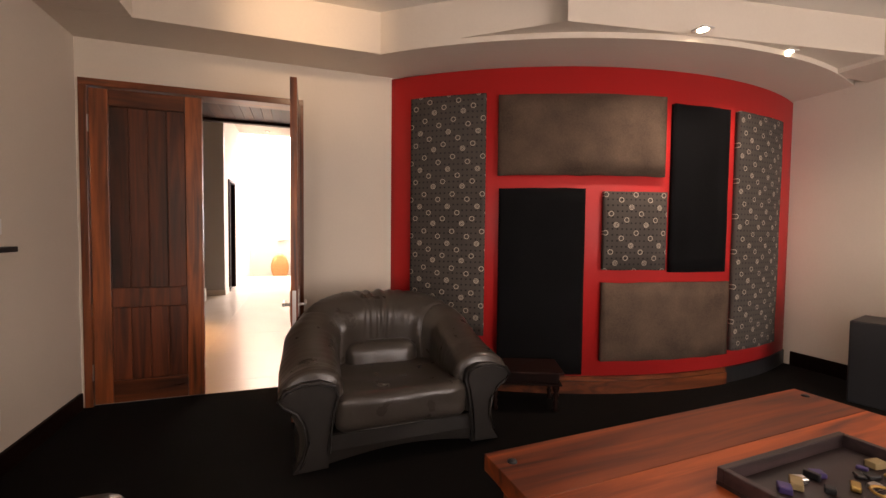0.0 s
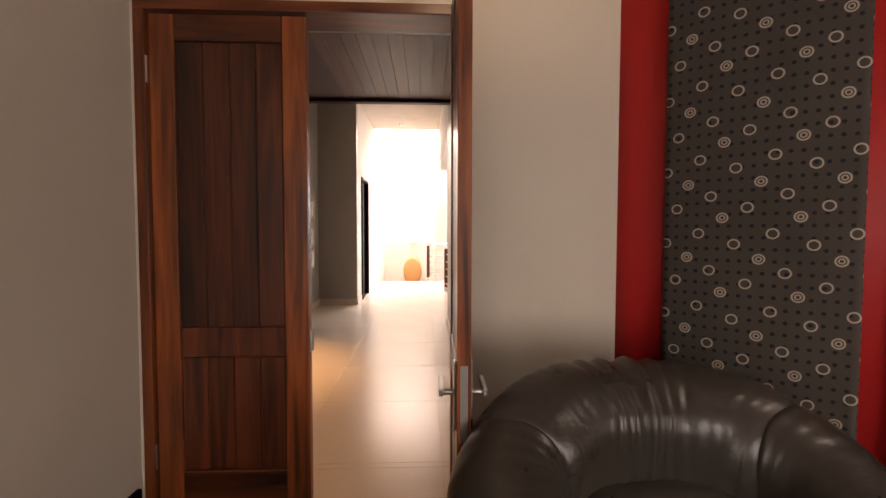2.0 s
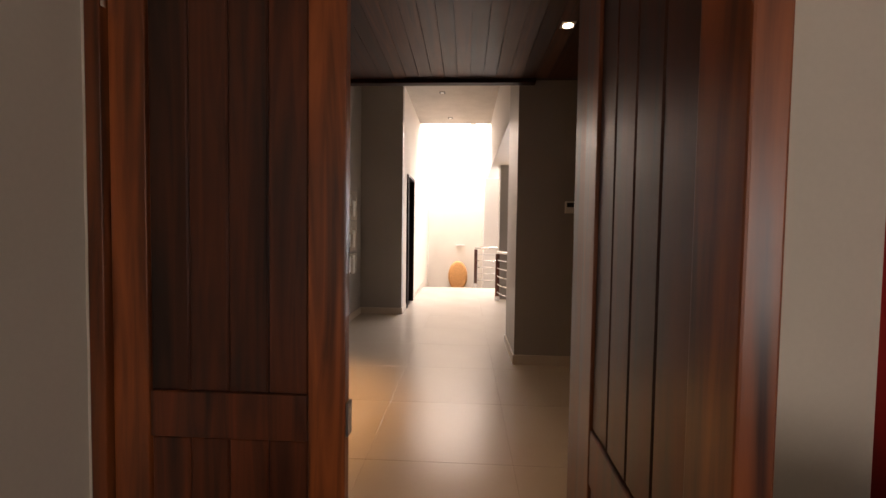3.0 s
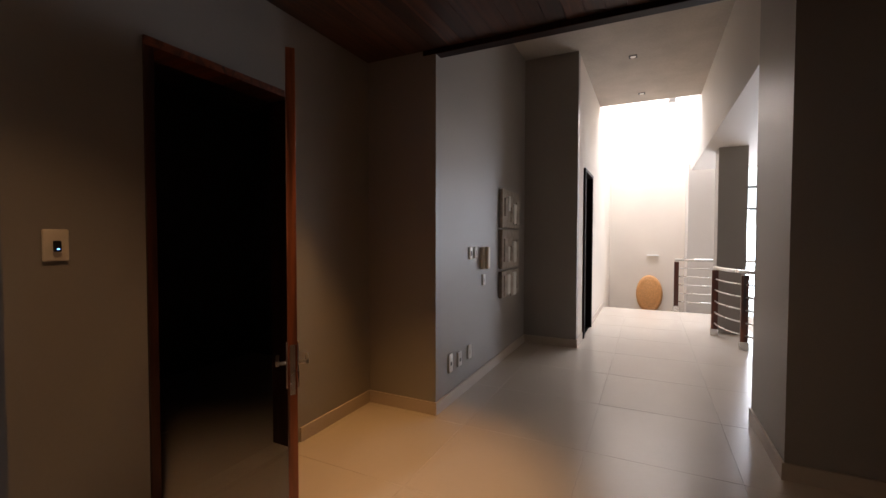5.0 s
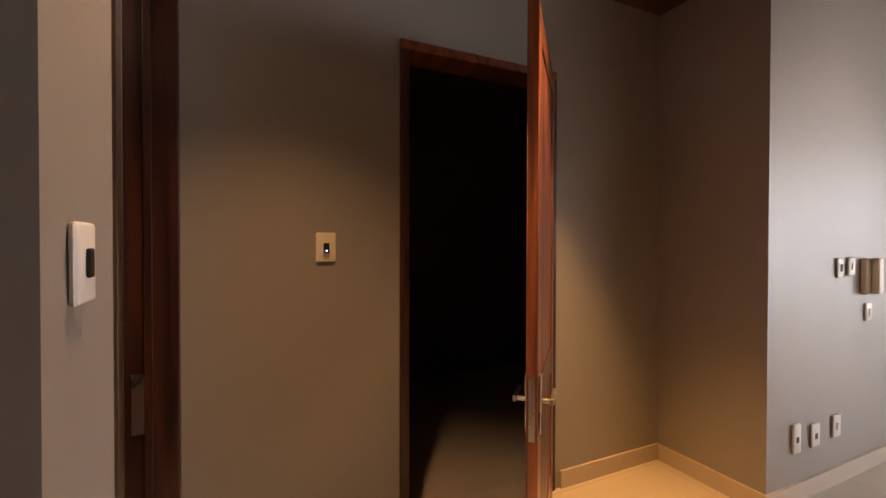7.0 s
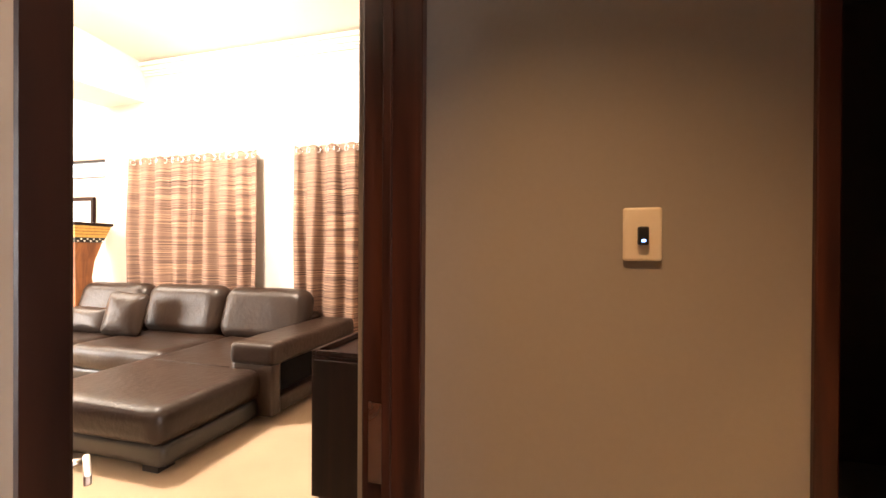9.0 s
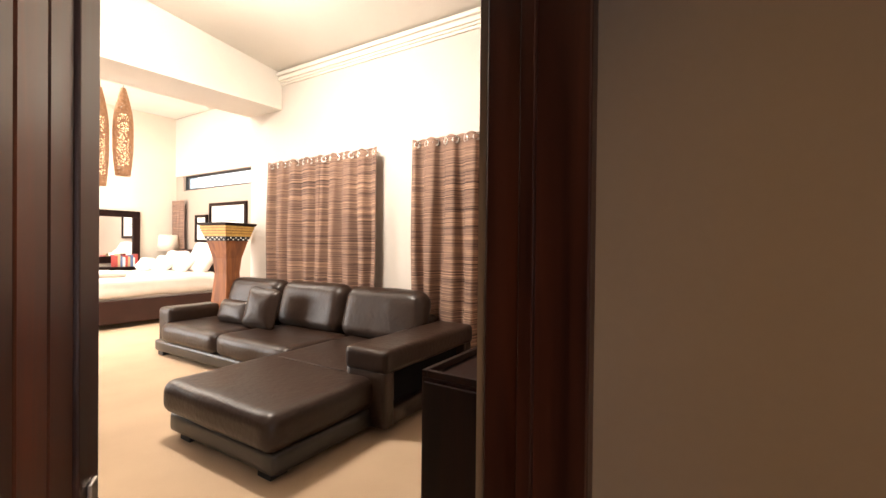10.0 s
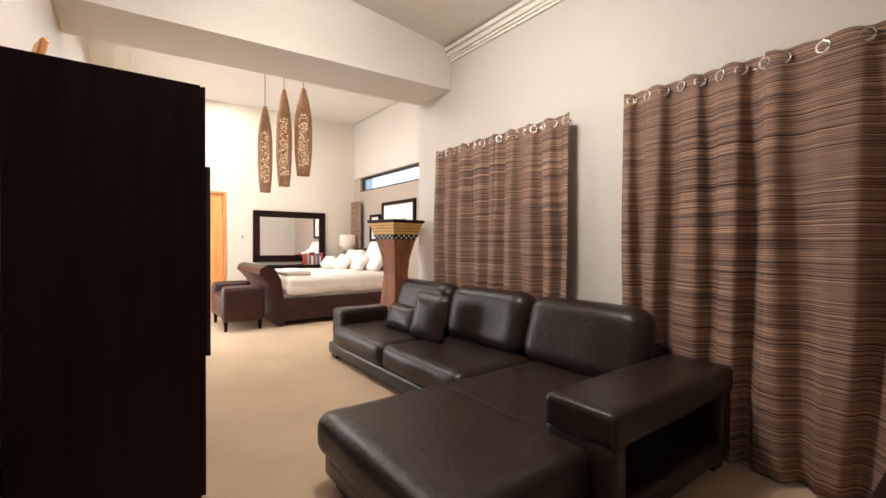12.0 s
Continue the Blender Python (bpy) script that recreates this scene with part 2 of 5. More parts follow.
for lk in list(MIRROR.node_tree.nodes["Principled BSDF"].inputs["Roughness"].links):
    MIRROR.node_tree.links.remove(lk)
GLASS = glass("window_glass")
BULB = glow("lamp_glow", (1.0, 0.85, 0.6), 14.0)
PAPER = mat("printed_paper", (0.75, 0.73, 0.68), 0.8, vary=0.05)
TAUPE = mat("taupe_paint", (0.4, 0.325, 0.27), 0.65, vary=0.05, scale=1.2, bump=0.06, depth=0.002)
STONE = mat("carved_plaster", (0.42, 0.37, 0.31), 0.85, vary=0.35, scale=9, fine=40, bump=0.4)
HAZE = glow("bright_sky", (1.0, 0.98, 0.95), 2.2)
BLUELED = glow("blue_led", (0.2, 0.45, 1.0), 6.0)
# for printed marks, and for room walls whose shade is in the colour
GREYDARK = mat("dark_grey", (0.12, 0.1, 0.085), 0.6, vary=0.08)

# ---- shapes ----


def part(name, bm, material, parent=None, label="", smooth=False):
    me = bpy.data.meshes.new(name)
    bm.normal_update()
    bm.to_mesh(me)
    bm.free()
    if smooth:
        me.polygons.foreach_set("use_smooth", [True] * len(me.polygons))
    me.materials.append(material)
    ob = new(name, me)
    ob.parent = parent
    if label:
        ob["label"] = label
    return ob


def thing(name, m, label, category, group=""):
    ob = new(name)
    ob.matrix_world = m
    ob.empty_display_size = 0.1
    return tagged(ob, label, category, group)


def structure(name, bm, material, label="", category="", smooth=False):
    return tagged(part(name, bm, material, smooth=smooth), label or name.replace("_", " "), category or name.split("_")[0], kind="structure")


def box(x0, y0, z0, x1, y1, z1, bevel=0.0, bm=None, seg=2):
    out = bm or bmesh.new()
    r = bmesh.ops.create_cube(out, size=1, matrix=Matrix.Translation(((x0 + x1) / 2, (y0 + y1) / 2, (z0 + z1) / 2)) @ Matrix.Diagonal((abs(x1 - x0), abs(y1 - y0), abs(z1 - z0), 1)))
    if bevel:
        es = {e for v in r["verts"] for e in v.link_edges}
        bmesh.ops.bevel(out, geom=list(es), offset=bevel, segments=seg, affect="EDGES", profile=0.5)
    return out


def cyl(x, y, z0, z1, r, r2=None, seg=20, bm=None, m=None):
    out = bm or bmesh.new()
    t = Matrix.Translation((x, y, (z0 + z1) / 2))
    bmesh.ops.create_cone(out, cap_ends=True, segments=seg, radius1=r, radius2=r if r2 is None else r2, depth=z1 - z0, matrix=(m @ t) if m else t)
    return out


def lathe(profile, seg=28, bm=None, at=(0, 0, 0), sides=None):
    """A turned shape from (radius, height) pairs."""
    out = bm or bmesh.new()
    n = sides or seg
    rings = [[out.verts.new((at[0] + r * math.cos(2 * math.pi * k / n), at[1] + r * math.sin(2 * math.pi * k / n), at[2] + z)) for k in range(n)] for r, z in profile]
    for a, b in zip(rings, rings[1:]):
        for k in range(n):
            out.faces.new((a[k], a[(k + 1) % n], b[(k + 1) % n], b[k]))
    out.faces.new(rings[0][::-1])
    out.faces.new(rings[-1])
    return out


def tube(points, r, seg=8, bm=None, closed=False):
    out = bm or bmesh.new()
    pts = [Vector(p) for p in points]
    n = len(pts)
    rings = []
    for i, p in enumerate(pts):
        a, b = pts[(i - 1) % n] if closed or i else p, pts[(i + 1) % n] if closed or i < n - 1 else p
        d = (b - a).normalized()
        up = Vector((0, 0, 1)) if abs(d.z) < 0.95 else Vector((1, 0, 0))
        u = d.cross(up).normalized()
        v = u.cross(d)
        rings.append([out.verts.new(p + r * (math.cos(2 * math.pi * k / seg) * u + math.sin(2 * math.pi * k / seg) * v)) for k in range(seg)])
    for i in range(n if closed else n - 1):
        a, b = rings[i], rings[(i + 1) % n]
        for k in range(seg):
            out.faces.new((a[k], a[(k + 1) % seg], b[(k + 1) % seg], b[k]))
    if not closed:
        out.faces.new(rings[0][::-1])
        out.faces.new(rings[-1])
    return out


def soft(x0, y0, z0, x1, y1, z1, k=7.0, n=10, wrinkle=0.006, sag=0.0, seed=0.0, freq=5.0, m=None, bm=None):
    """A stuffed cushion: a rounded block with wrinkles; sag dishes its top."""
    out = bm or bmesh.new()
    c = Vector(((x0 + x1) / 2, (y0 + y1) / 2, (z0 + z1) / 2))
    h = Vector(((x1 - x0) / 2, (y1 - y0) / 2, (z1 - z0) / 2))
    small = min(h)
    made = {}

    def vert(p):
        key = tuple(round(q, 4) for q in p)
        if key not in made:
            # round the block with a fillet measured against its smallest half size
            f = small * (2.2 / k) * 2
            q = Vector(p)
            w = Vector((q.x * h.x, q.y * h.y, q.z * h.z))
            core = Vector([max(-max(h[i] - f, 0), min(max(h[i] - f, 0), w[i])) for i in range(3)])
            d = w - core
            if d.length > 1e-6:
                w = core + d * min(1.0, f / max(d.length, 1e-6)) if d.length > f else w
            nn = noise.noise((w + Vector((seed, seed * 2, 0))) * freq) + 0.5 * noise.noise((w + Vector((0, seed, seed))) * freq * 2.6)
            w += (d.normalized() if d.length > 1e-6 else Vector((0, 0, 1))) * nn * wrinkle
            if q.z > 0.5:
                w.z -= sag * (1 - q.x * q.x) * (1 - q.y * q.y) - sag * 0.3
            made[key] = out.verts.new((m @ (w + c)) if m else (w + c))
        return made[key]

    for ax in range(3):
        for s in (-1, 1):
            for i in range(n):
                for j in range(n):
                    quad = []
                    for a, b in ((i, j), (i + 1, j), (i + 1, j + 1), (i, j + 1)):
                        p = [0, 0, 0]
                        p[ax], p[(ax + 1) % 3], p[(ax + 2) % 3] = s, math.sin((2 * a / n - 1) * math.pi / 2), math.sin((2 * b / n - 1) * math.pi / 2)
                        quad.append(vert(p))
                    out.faces.new(quad if s > 0 else quad[::-1])
    return out


def wall(name, axis, at0, at1, a0, a1, z0, z1, material, holes=(), label="", category="wall"):
    """A wall along axis between a0 and a1, from at0 to at1 thick, with holes (a0, a1, z0, z1) cut through."""
    us = sorted({a0, a1, *[v for h in holes for v in h[:2]]})
    vs = sorted({z0, z1, *[v for h in holes for v in h[2:]]})
    bm = bmesh.new()
    pos = {}

    def v(u, w, s):
        key = (u, w, s)
        if key not in pos:
            t = at1 if s else at0
            pos[key] = bm.verts.new((u, t, w) if axis == "x" else (t, u, w))
        return pos[key]

    def solid(i, j):
        if not (0 <= i < len(us) - 1 and 0 <= j < len(vs) - 1):
            return False
        cu, cv = (us[i] + us[i + 1]) / 2, (vs[j] + vs[j + 1]) / 2
        return not any(h[0] < cu < h[1] and h[2] < cv < h[3] for h in holes)

    for i in range(len(us) - 1):
        for j in range(len(vs) - 1):
            if not solid(i, j):
                continue
            A, B, C, D = us[i], us[i + 1], vs[j], vs[j + 1]
            for s in (0, 1):
                bm.faces.new((v(A, C, s), v(B, C, s), v(B, D, s), v(A, D, s)))
            for di, dj, e in ((-1, 0, ((A, C), (A, D))), (1, 0, ((B, C), (B, D))), (0, -1, ((A, C), (B, C))), (0, 1, ((A, D), (B, D)))):
                if not solid(i + di, j + dj):
                    bm.faces.new((v(*e[0], 0), v(*e[1], 0), v(*e[1], 1), v(*e[0], 1)))
    bmesh.ops.recalc_face_normals(bm, faces=bm.faces)
    return structure(name, bm, material, label, category)


def slab(name, x0, y0, x1, y1, z0, z1, material, label="", category=""):
    return structure(name, box(x0, y0, z0, x1, y1, z1), material, label, category)

# ---- structure ----
ARC_X, ARC_Y, ARC_R = 3.63, 7.033, 3.726


def on_arc(deg, r=ARC_R):
    return ARC_X + r * math.sin(radians(deg)), ARC_Y - r * math.cos(radians(deg))


def arc_block(d0, d1, z0, z1, r0, r1, n=24, uv=False, puff=0.0):
    """A block bent along the curved wall, from radius r0 (front) to r1 (back); its front can be padded."""
    bm = bmesh.new()
    rows = max(2, int((z1 - z0) / 0.12)) if puff else 1
    lay = bm.loops.layers.uv.new("UVMap") if uv else None
    f = [[None] * (rows + 1) for _ in range(n + 1)]
    b = [[None] * (rows + 1) for _ in range(n + 1)]
    for i in range(n + 1):
        for j in range(rows + 1):
            d, z = d0 + (d1 - d0) * i / n, z0 + (z1 - z0) * j / rows
            edge = min(1.0, 4 * min(i, n - i) / n + 0.0) * min(1.0, 4 * min(j, rows - j) / rows) if puff else 0
            wob = puff * (0.25 * noise.noise(Vector((d * 0.25, z * 3, z0 * 7))))
            inset = 0.006 * noise.noise(Vector((d * 0.4, z * 4, 3.1))) if puff else 0
            x, y = on_arc(d, r0 + puff * edge + wob)
            f[i][j] = bm.verts.new((x, y, z + (inset if j in (0, rows) else 0)))
            x, y = on_arc(d, r1)
            b[i][j] = bm.verts.new((x, y, z + (inset if j in (0, rows) else 0)))

    def face(vs, us=None):
        q = bm.faces.new(vs)
        if uv:
            for lp in q.loops:
                x, y, z = lp.vert.co
                lp[lay].uv = (math.atan2(x - ARC_X, ARC_Y - y) * ARC_R, z)

    for i in range(n):
        for j in range(rows):
            face((f[i][j], f[i + 1][j], f[i + 1][j + 1], f[i][j + 1]))
            face((b[i][j], b[i][j + 1], b[i + 1][j + 1], b[i + 1][j]))
        face((f[i][0], b[i][0], b[i + 1][0], f[i + 1][0]))
        face((f[i][rows], f[i + 1][rows], b[i + 1][rows], b[i][rows]))
    for j in range(rows):
        face((f[0][j], f[0][j + 1], b[0][j + 1], b[0][j]))
        face((f[n][j], b[n][j], b[n][j + 1], f[n][j + 1]))
    bmesh.ops.recalc_face_normals(bm, faces=bm.faces)
    return bm


# music room
slab("floor_music_room", -1.9, -2.6, 5.2, 4.36, -0.2, 0.0, BLACKCARPET, "black loop-pile carpet floor of the music room", "floor")
wall("wall_door_side", "x", 4.335, 4.5, -1.33, 1.4, 0, 3.4, CREAM, [(-1.18, 0.327, 0, 2.365)], "cream painted wall round the double door")
wall("wall_passage_near", "x", 4.502, 4.71, -2.57, 1.3, 0, 3.4, GREY, [(-1.2, 0.345, 0, 2.4), (-2.42, -1.51, 0, 2.365)], "warm grey wall with two timber doorways")
wall("wall_music_left", "y", -1.33, -1.2, -2.6, 4.335, 0, 3.4, CREAM, label="plain cream wall beside the double door")
wall("wall_music_right", "y", 4.98, 5.12, -2.6, 3.56, 0, 3.4, CREAM, label="plain cream wall behind the loudspeaker")
wall("wall_music_back", "x", -2.75, -2.6, -1.33, 5.12, 0, 3.4, CREAM, [(2.0, 4.6, 0.0, 2.5)], "cream wall with wide glazed doors")
structure("wall_red_curved", arc_block(-44.3, 21.6, 0.14, 2.626, ARC_R, ARC_R - 0.12, 40), RED, "bright red curved feature wall", "wall", True)
structure("trim_curved_skirting", arc_block(-44.0, 3.0, 0.0, 0.10, ARC_R + 0.03, ARC_R - 0.1, 40), DOORWOODX, "red-brown timber skirting along the curved wall", "skirting")
structure("trim_curved_bead", arc_block(-44.0, 3.0, 0.104, 0.136, ARC_R + 0.018, ARC_R - 0.1, 40), DOORWOODX, "timber bead above the curved skirting", "skirting")
structure("trim_dark_skirting", arc_block(3.1, 21.4, 0.0, 0.136, ARC_R + 0.012, ARC_R - 0.1, 12), BLACK, "black skirting at the end of the curved wall", "skirting")
structure("trim_skirting_left", box(-1.2, -2.6, 0, -1.178, 4.3, 0.12, 0.004), WENGE, "dark timber skirting board", "skirting")
structure("trim_skirting_right", box(4.955, -2.6, 0, 4.98, 3.48, 0.14, 0.004), WENGE, "dark timber skirting board", "skirting")
structure("trim_skirting_door", box(0.33, 4.313, 0, 1.03, 4.335, 0.12, 0.004), WENGE, "dark timber skirting board", "skirting")


def ceiling_music():
    """A dropped border that follows the walls, a slightly higher curved panel and a deep tray."""
    top = box(-1.33, -2.75, 2.95, 5.12, 4.4, 3.1)
    structure("ceiling_music_tray", top, WHITE, "white plaster tray ceiling", "ceiling")
    bm = bmesh.new()
    # border along the door wall and the left wall
    box(-1.2, 3.88, 2.643, 0.93, 4.336, 2.95, bm=bm)
    box(-1.2, -2.6, 2.643, -0.71, 3.878, 2.95, bm=bm)
    box(4.5, -2.6, 2.643, 4.98, 2.98, 2.95, bm=bm)
    structure("ceiling_music_border", bm, CREAM, "dropped plaster border of the ceiling", "ceiling")
    structure("ceiling_music_curve", arc_block(-46, 22.5, 2.64, 2.95, ARC_R + 0.46, ARC_R - 0.12, 40), CREAM, "curved dropped border above the red wall", "ceiling")
    # curved panel with the downlights
    bm = bmesh.new()
    n = 24
    lo = []
    for i in range(n + 1):
        d = -34 + 52 * i / n
        x, y = on_arc(d, ARC_R + 0.45)
        lo.append((x, y))
    front = [(1.944 + (4.52 - 1.944) * i / n, 3.033 - 0.387 * i / n) for i in range(n + 1)]
    vs = [[bm.verts.new((*p, z)) for p in pts] for z in (2.68, 2.95) for pts in (lo, front)]
    for i in range(n):
        for q in ((0, 1), (1, 3), (3, 2), (2, 0)):
            a, b = vs[q[0]], vs[q[1]]
            bm.faces.new((a[i], a[i + 1], b[i + 1], b[i]))
    bmesh.ops.recalc_face_normals(bm, faces=bm.faces)
    structure("ceiling_music_panel", bm, CREAM, "lower ceiling panel with downlights", "ceiling")


ceiling_music()

# passage and stair hall
TX, TY = -0.64, 5.56
slab("floor_threshold", -1.2, 4.362, 0.345, 4.5, -0.25, -0.002, GROUT, "grouted bed under the threshold tiles", "floor")
slab("floor_passage", -2.57, 4.502, 4.2, 13.5, -0.25, -0.002, GROUT, "grouted bed under the stone tiles of the passage", "floor")
wall("wall_passage_left", "y", -2.57, -2.42, 4.71, 7.367, 0, 3.4, GREY, [(5.595, 6.518, 0, 2.358)], "warm grey wall with a dark doorway")
wall("wall_jog", "x", 7.367, 7.5, -2.57, -1.783, 0, 4.3, GREY, label="warm grey return wall")
wall("wall_passage_pictures", "y", -1.93, -1.783, 7.5, 10.1, 0, 4.3, GREY, label="warm grey wall with relief pictures")
wall("wall_jog_far", "x", 9.977, 10.1, -1.783, -1.1, 0, 4.3, GREY, label="warm grey return wall")
wall("wall_hall_left", "y", -1.24, -1.1, 10.1, 15.2, -1.6, 5.6, CREAM, [(10.5, 11.374, 0, 2.36)], "pale wall of the stair hall")
wall("wall_hall_far", "x", 15.0, 15.2, -1.24, 4.3, -3.0, 5.6, CREAM, [(1.35, 3.6, -1.0, 3.0)], "pale far wall of the stair hall with a tall window")
structure("wall_hall_pier", box(0.42, 14.3, -3.0, 0.9, 15.0, 2.9, 0.004), BEIGE, "pale pier in the stair hall", "wall")
wall("wall_passage_right", "y", 1.15, 1.3, 4.71, 7.6, 0, 3.4, GREY, label="warm grey wall with a dark panel")
wall("wall_passage_pier", "x", 7.475, 7.6, 0.45, 1.15, 0, 4.3, GREY, label="warm grey return wall")
wall("wall_hall_right", "y", 0.45, 0.6, 7.6, 8.36, 0, 4.3, GREY, label="pale grey end of the passage wall")
wall("wall_landing_right", "y", 4.2, 4.35, 7.6, 15.2, -3, 5.6, BEIGE, label="pale wall of the landing")
wall("wall_landing_back", "x", 7.6, 7.75, 0.6, 4.2, 0, 4.3, BEIGE, label="pale wall of the landing")
slab("ceiling_landing", 0.45, 8.36, 4.2, 14.0, 2.72, 3.05, BEIGE, "low plaster ceiling over the landing", "ceiling")
wall("wall_above_landing", "y", 0.45, 0.6, 8.36, 14.0, 3.05, 5.6, BEIGE, label="pale wall above the landing")
structure("ceiling_hall", box(-1.95, 7.5, 3.743, 0.8, 12.53, 3.95), CONCRETE, "brown-grey plaster hall ceiling with square downlights", "ceiling")
structure("column", box(0.62, 11.75, -3.0, 0.98, 12.1, 2.72, 0.004), GREY, "square grey column beside the balustrade", "column")
structure("roof_bar", box(0.02, 13.6, 4.0, 0.14, 13.75, 5.6), GREY, "grey post under the roof light", "beam")
slab("floor_lower_landing", -1.24, 13.5, 4.2, 15.2, -1.45, -1.25, TILE, "lower stair landing", "floor")
bm = bmesh.new()
for k in range(7):
    box(-1.1, 13.5 + 0.0 + 0.2 * k, -1.25, 0.15, 13.7 + 0.2 * k, -0.18 * (k + 1), bm=bm)
structure("stairs", bm, TILE, "pale stone stairs going down", "stairs")


def ceiling_planks():
    bm = bmesh.new()
    y0, y1, x = 4.71, 7.36, -2.42
    while x < 1.15:
        w = min(0.125, 1.15 - x)
        box(x + 0.0015, y0, 2.868, x + w - 0.0015, y1, 2.885, bm=bm)
        x += 0.125
    structure("ceiling_passage", bm, CEILWOOD, "dark plank ceiling of the passage", "ceiling")
    slab("ceiling_passage_back", -2.57, 4.71, 1.3, 7.47, 2.886, 3.1, BLACK, "dark backing of the plank ceiling", "ceiling")
    structure("trim_ceiling_edge", box(-1.9, 7.365, 2.83, 0.6, 7.46, 3.2, 0.006), WENGE, "dark timber edge of the plank ceiling", "beam")


ceiling_planks()
# unseen wall and slabs, added to stop sun leaking in above the ceilings
wall("wall_over_passage", "x", 7.47, 7.6, -2.57, 1.3, 3.1, 4.3, GREY, label="unseen grey wall above the plank ceiling, added to stop the sun")
slab("roof_passage", -2.6, 4.4, 4.4, 7.6, 3.42, 3.6, CONCRETE, "unseen slab over the passage, added to keep the sun out", "roof")
slab("roof_hall", -2.6, 7.6, 4.4, 12.53, 4.3, 4.45, CONCRETE, "unseen slab over the hall, added to keep the sun out", "roof")
slab("roof_landing", 0.6, 12.53, 4.4, 15.2, 5.6, 5.75, CONCRETE, "unseen slab over the landing, added to keep the sun out", "roof")
bm = bmesh.new()
for x0, y0, x1, y1 in ((-2.42, 4.71, -2.405, 5.55), (-2.42, 6.56, -2.405, 7.367), (-2.405, 7.352, -1.783, 7.367), (-1.783, 7.352, -1.768, 9.977), (-1.768, 9.962, -1.1, 9.977), (-1.1, 9.962, -1.085, 10.46), (-1.1, 11.41, -1.085, 13.5), (0.435, 7.46, 0.45, 8.36), (0.45, 7.46, 1.135, 7.475), (1.135, 4.71, 1.15, 7.46), (-1.505, 4.71, -1.2, 4.725), (0.345, 4.71, 1.135, 4.725)):
    box(x0, y0, 0.0, x1, y1, 0.1, bm=bm)
structure("baseboard_passage", bm, SKIRT, "stone skirting of the passage", "skirting")

# unlit side room; its shade is put into the dark grey of walls and ceiling
slab("floor_side_room", -4.6, 4.75, -2.57, 8.0, -0.2, -0.004, TILE, "tiled floor of the unlit side room", "floor")
wall("wall_side_room_end", "y", -4.7, -4.6, 4.71, 8.0, -0.3, 3.0, GREYDARK, label="wall of the unlit side room, coloured dark for its shade")
wall("wall_side_room_far", "x", 8.0, 8.1, -4.7, -1.95, -0.3, 3.0, GREYDARK, label="wall of the unlit side room, coloured dark for its shade")
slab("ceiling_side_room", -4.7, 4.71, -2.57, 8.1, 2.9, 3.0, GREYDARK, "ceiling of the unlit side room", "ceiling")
# closed room behind the far doorway, its shade likewise put into dark grey
wall("wall_far_room", "y", -2.2, -2.1, 10.1, 12.0, 0, 3.0, GREYDARK, label="wall beyond the far doorway, coloured dark for its shade")
wall("wall_far_room_side", "x", 11.9, 12.0, -2.1, -1.24, 0, 3.0, GREYDARK, label="wall beyond the far doorway, coloured dark for its shade")
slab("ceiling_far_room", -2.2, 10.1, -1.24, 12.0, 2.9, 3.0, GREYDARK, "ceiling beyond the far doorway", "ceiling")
slab("floor_far_room", -2.2, 10.1, -1.1, 12.0, -0.2, -0.002, TILE, "floor beyond the far doorway", "floor")

# bedroom
BX = -5.38
slab("floor_bedroom", -6.66, -5.3, -1.33, 4.632, -0.2, 0.0, CARPET, "beige cut-pile carpet floor of the bedroom", "floor")
wall("wall_bedroom_near", "x", 4.555, 4.7, -5.53, -2.572, 0, 4.3, BEIGE, label="pale wall behind the cabinet with vases")
wall("wall_bedroom_curtain", "y", BX - 0.15, BX, -0.65, 4.555, 0, 4.3, BEIGE, [(0.15, 1.6, 0.9, 2.2), (2.5, 4.0, 0.2, 2.2)], "pale wall with two curtained windows")
wall("wall_bedroom_return", "x", -0.65, -0.5, -6.65, BX - 0.15, 0, 4.8, BEIGE, label="pale return wall beside the bed")
wall("wall_bedroom_bedhead", "y", -6.65, -6.5, -5.2, -0.65, 0, 4.8, TAUPE, [(-4.75, -1.2, 2.47, 2.78)], "taupe wall behind the bed with a strip window")
# paler sheet over the taupe: strong light above the strip window, put into colour
slab("wall_bedroom_bedhead_upper", -6.5, -5.05, -6.485, -0.66, 2.79, 4.04, BEIGE, "pale panel painting the bright light on the upper bedhead wall", "wall")
wall("wall_bedroom_far", "x", -5.2, -5.05, -6.65, -1.75, 0, 4.8, CREAM, [(-3.83, -3.0, 0, 2.3)], "cream end wall with a dressing mirror")
wall("wall_bedroom_left_far", "y", -1.9, -1.75, -5.05, 1.5, 0, 4.8, BEIGE, [(-4.4, -1.9, 0.0, 2.4)], "pale wall with garden doors")
wall("wall_bedroom_left_near", "y", -1.48, -1.335, 1.5, 4.555, 0, 4.3, BEIGE, label="pale wall behind the open door")
wall("wall_bedroom_left_return", "x", 1.36, 1.5, -1.75, -1.335, 0, 4.3, BEIGE, label="pale return wall behind the wardrobe")


def sloped(name, x0, x1, y0, y1, za, zb, thick, material, label):
    """A slab that falls from za at x0 to zb at x1."""
    bm = box(x0, y0, 0, x1, y1, 1)
    for v in bm.verts:
        z = za + (zb - za) * (v.co.x - x0) / (x1 - x0)
        v.co.z = z + (thick if v.co.z > 0.5 else 0)
    return structure(name, bm, material, label, "ceiling")


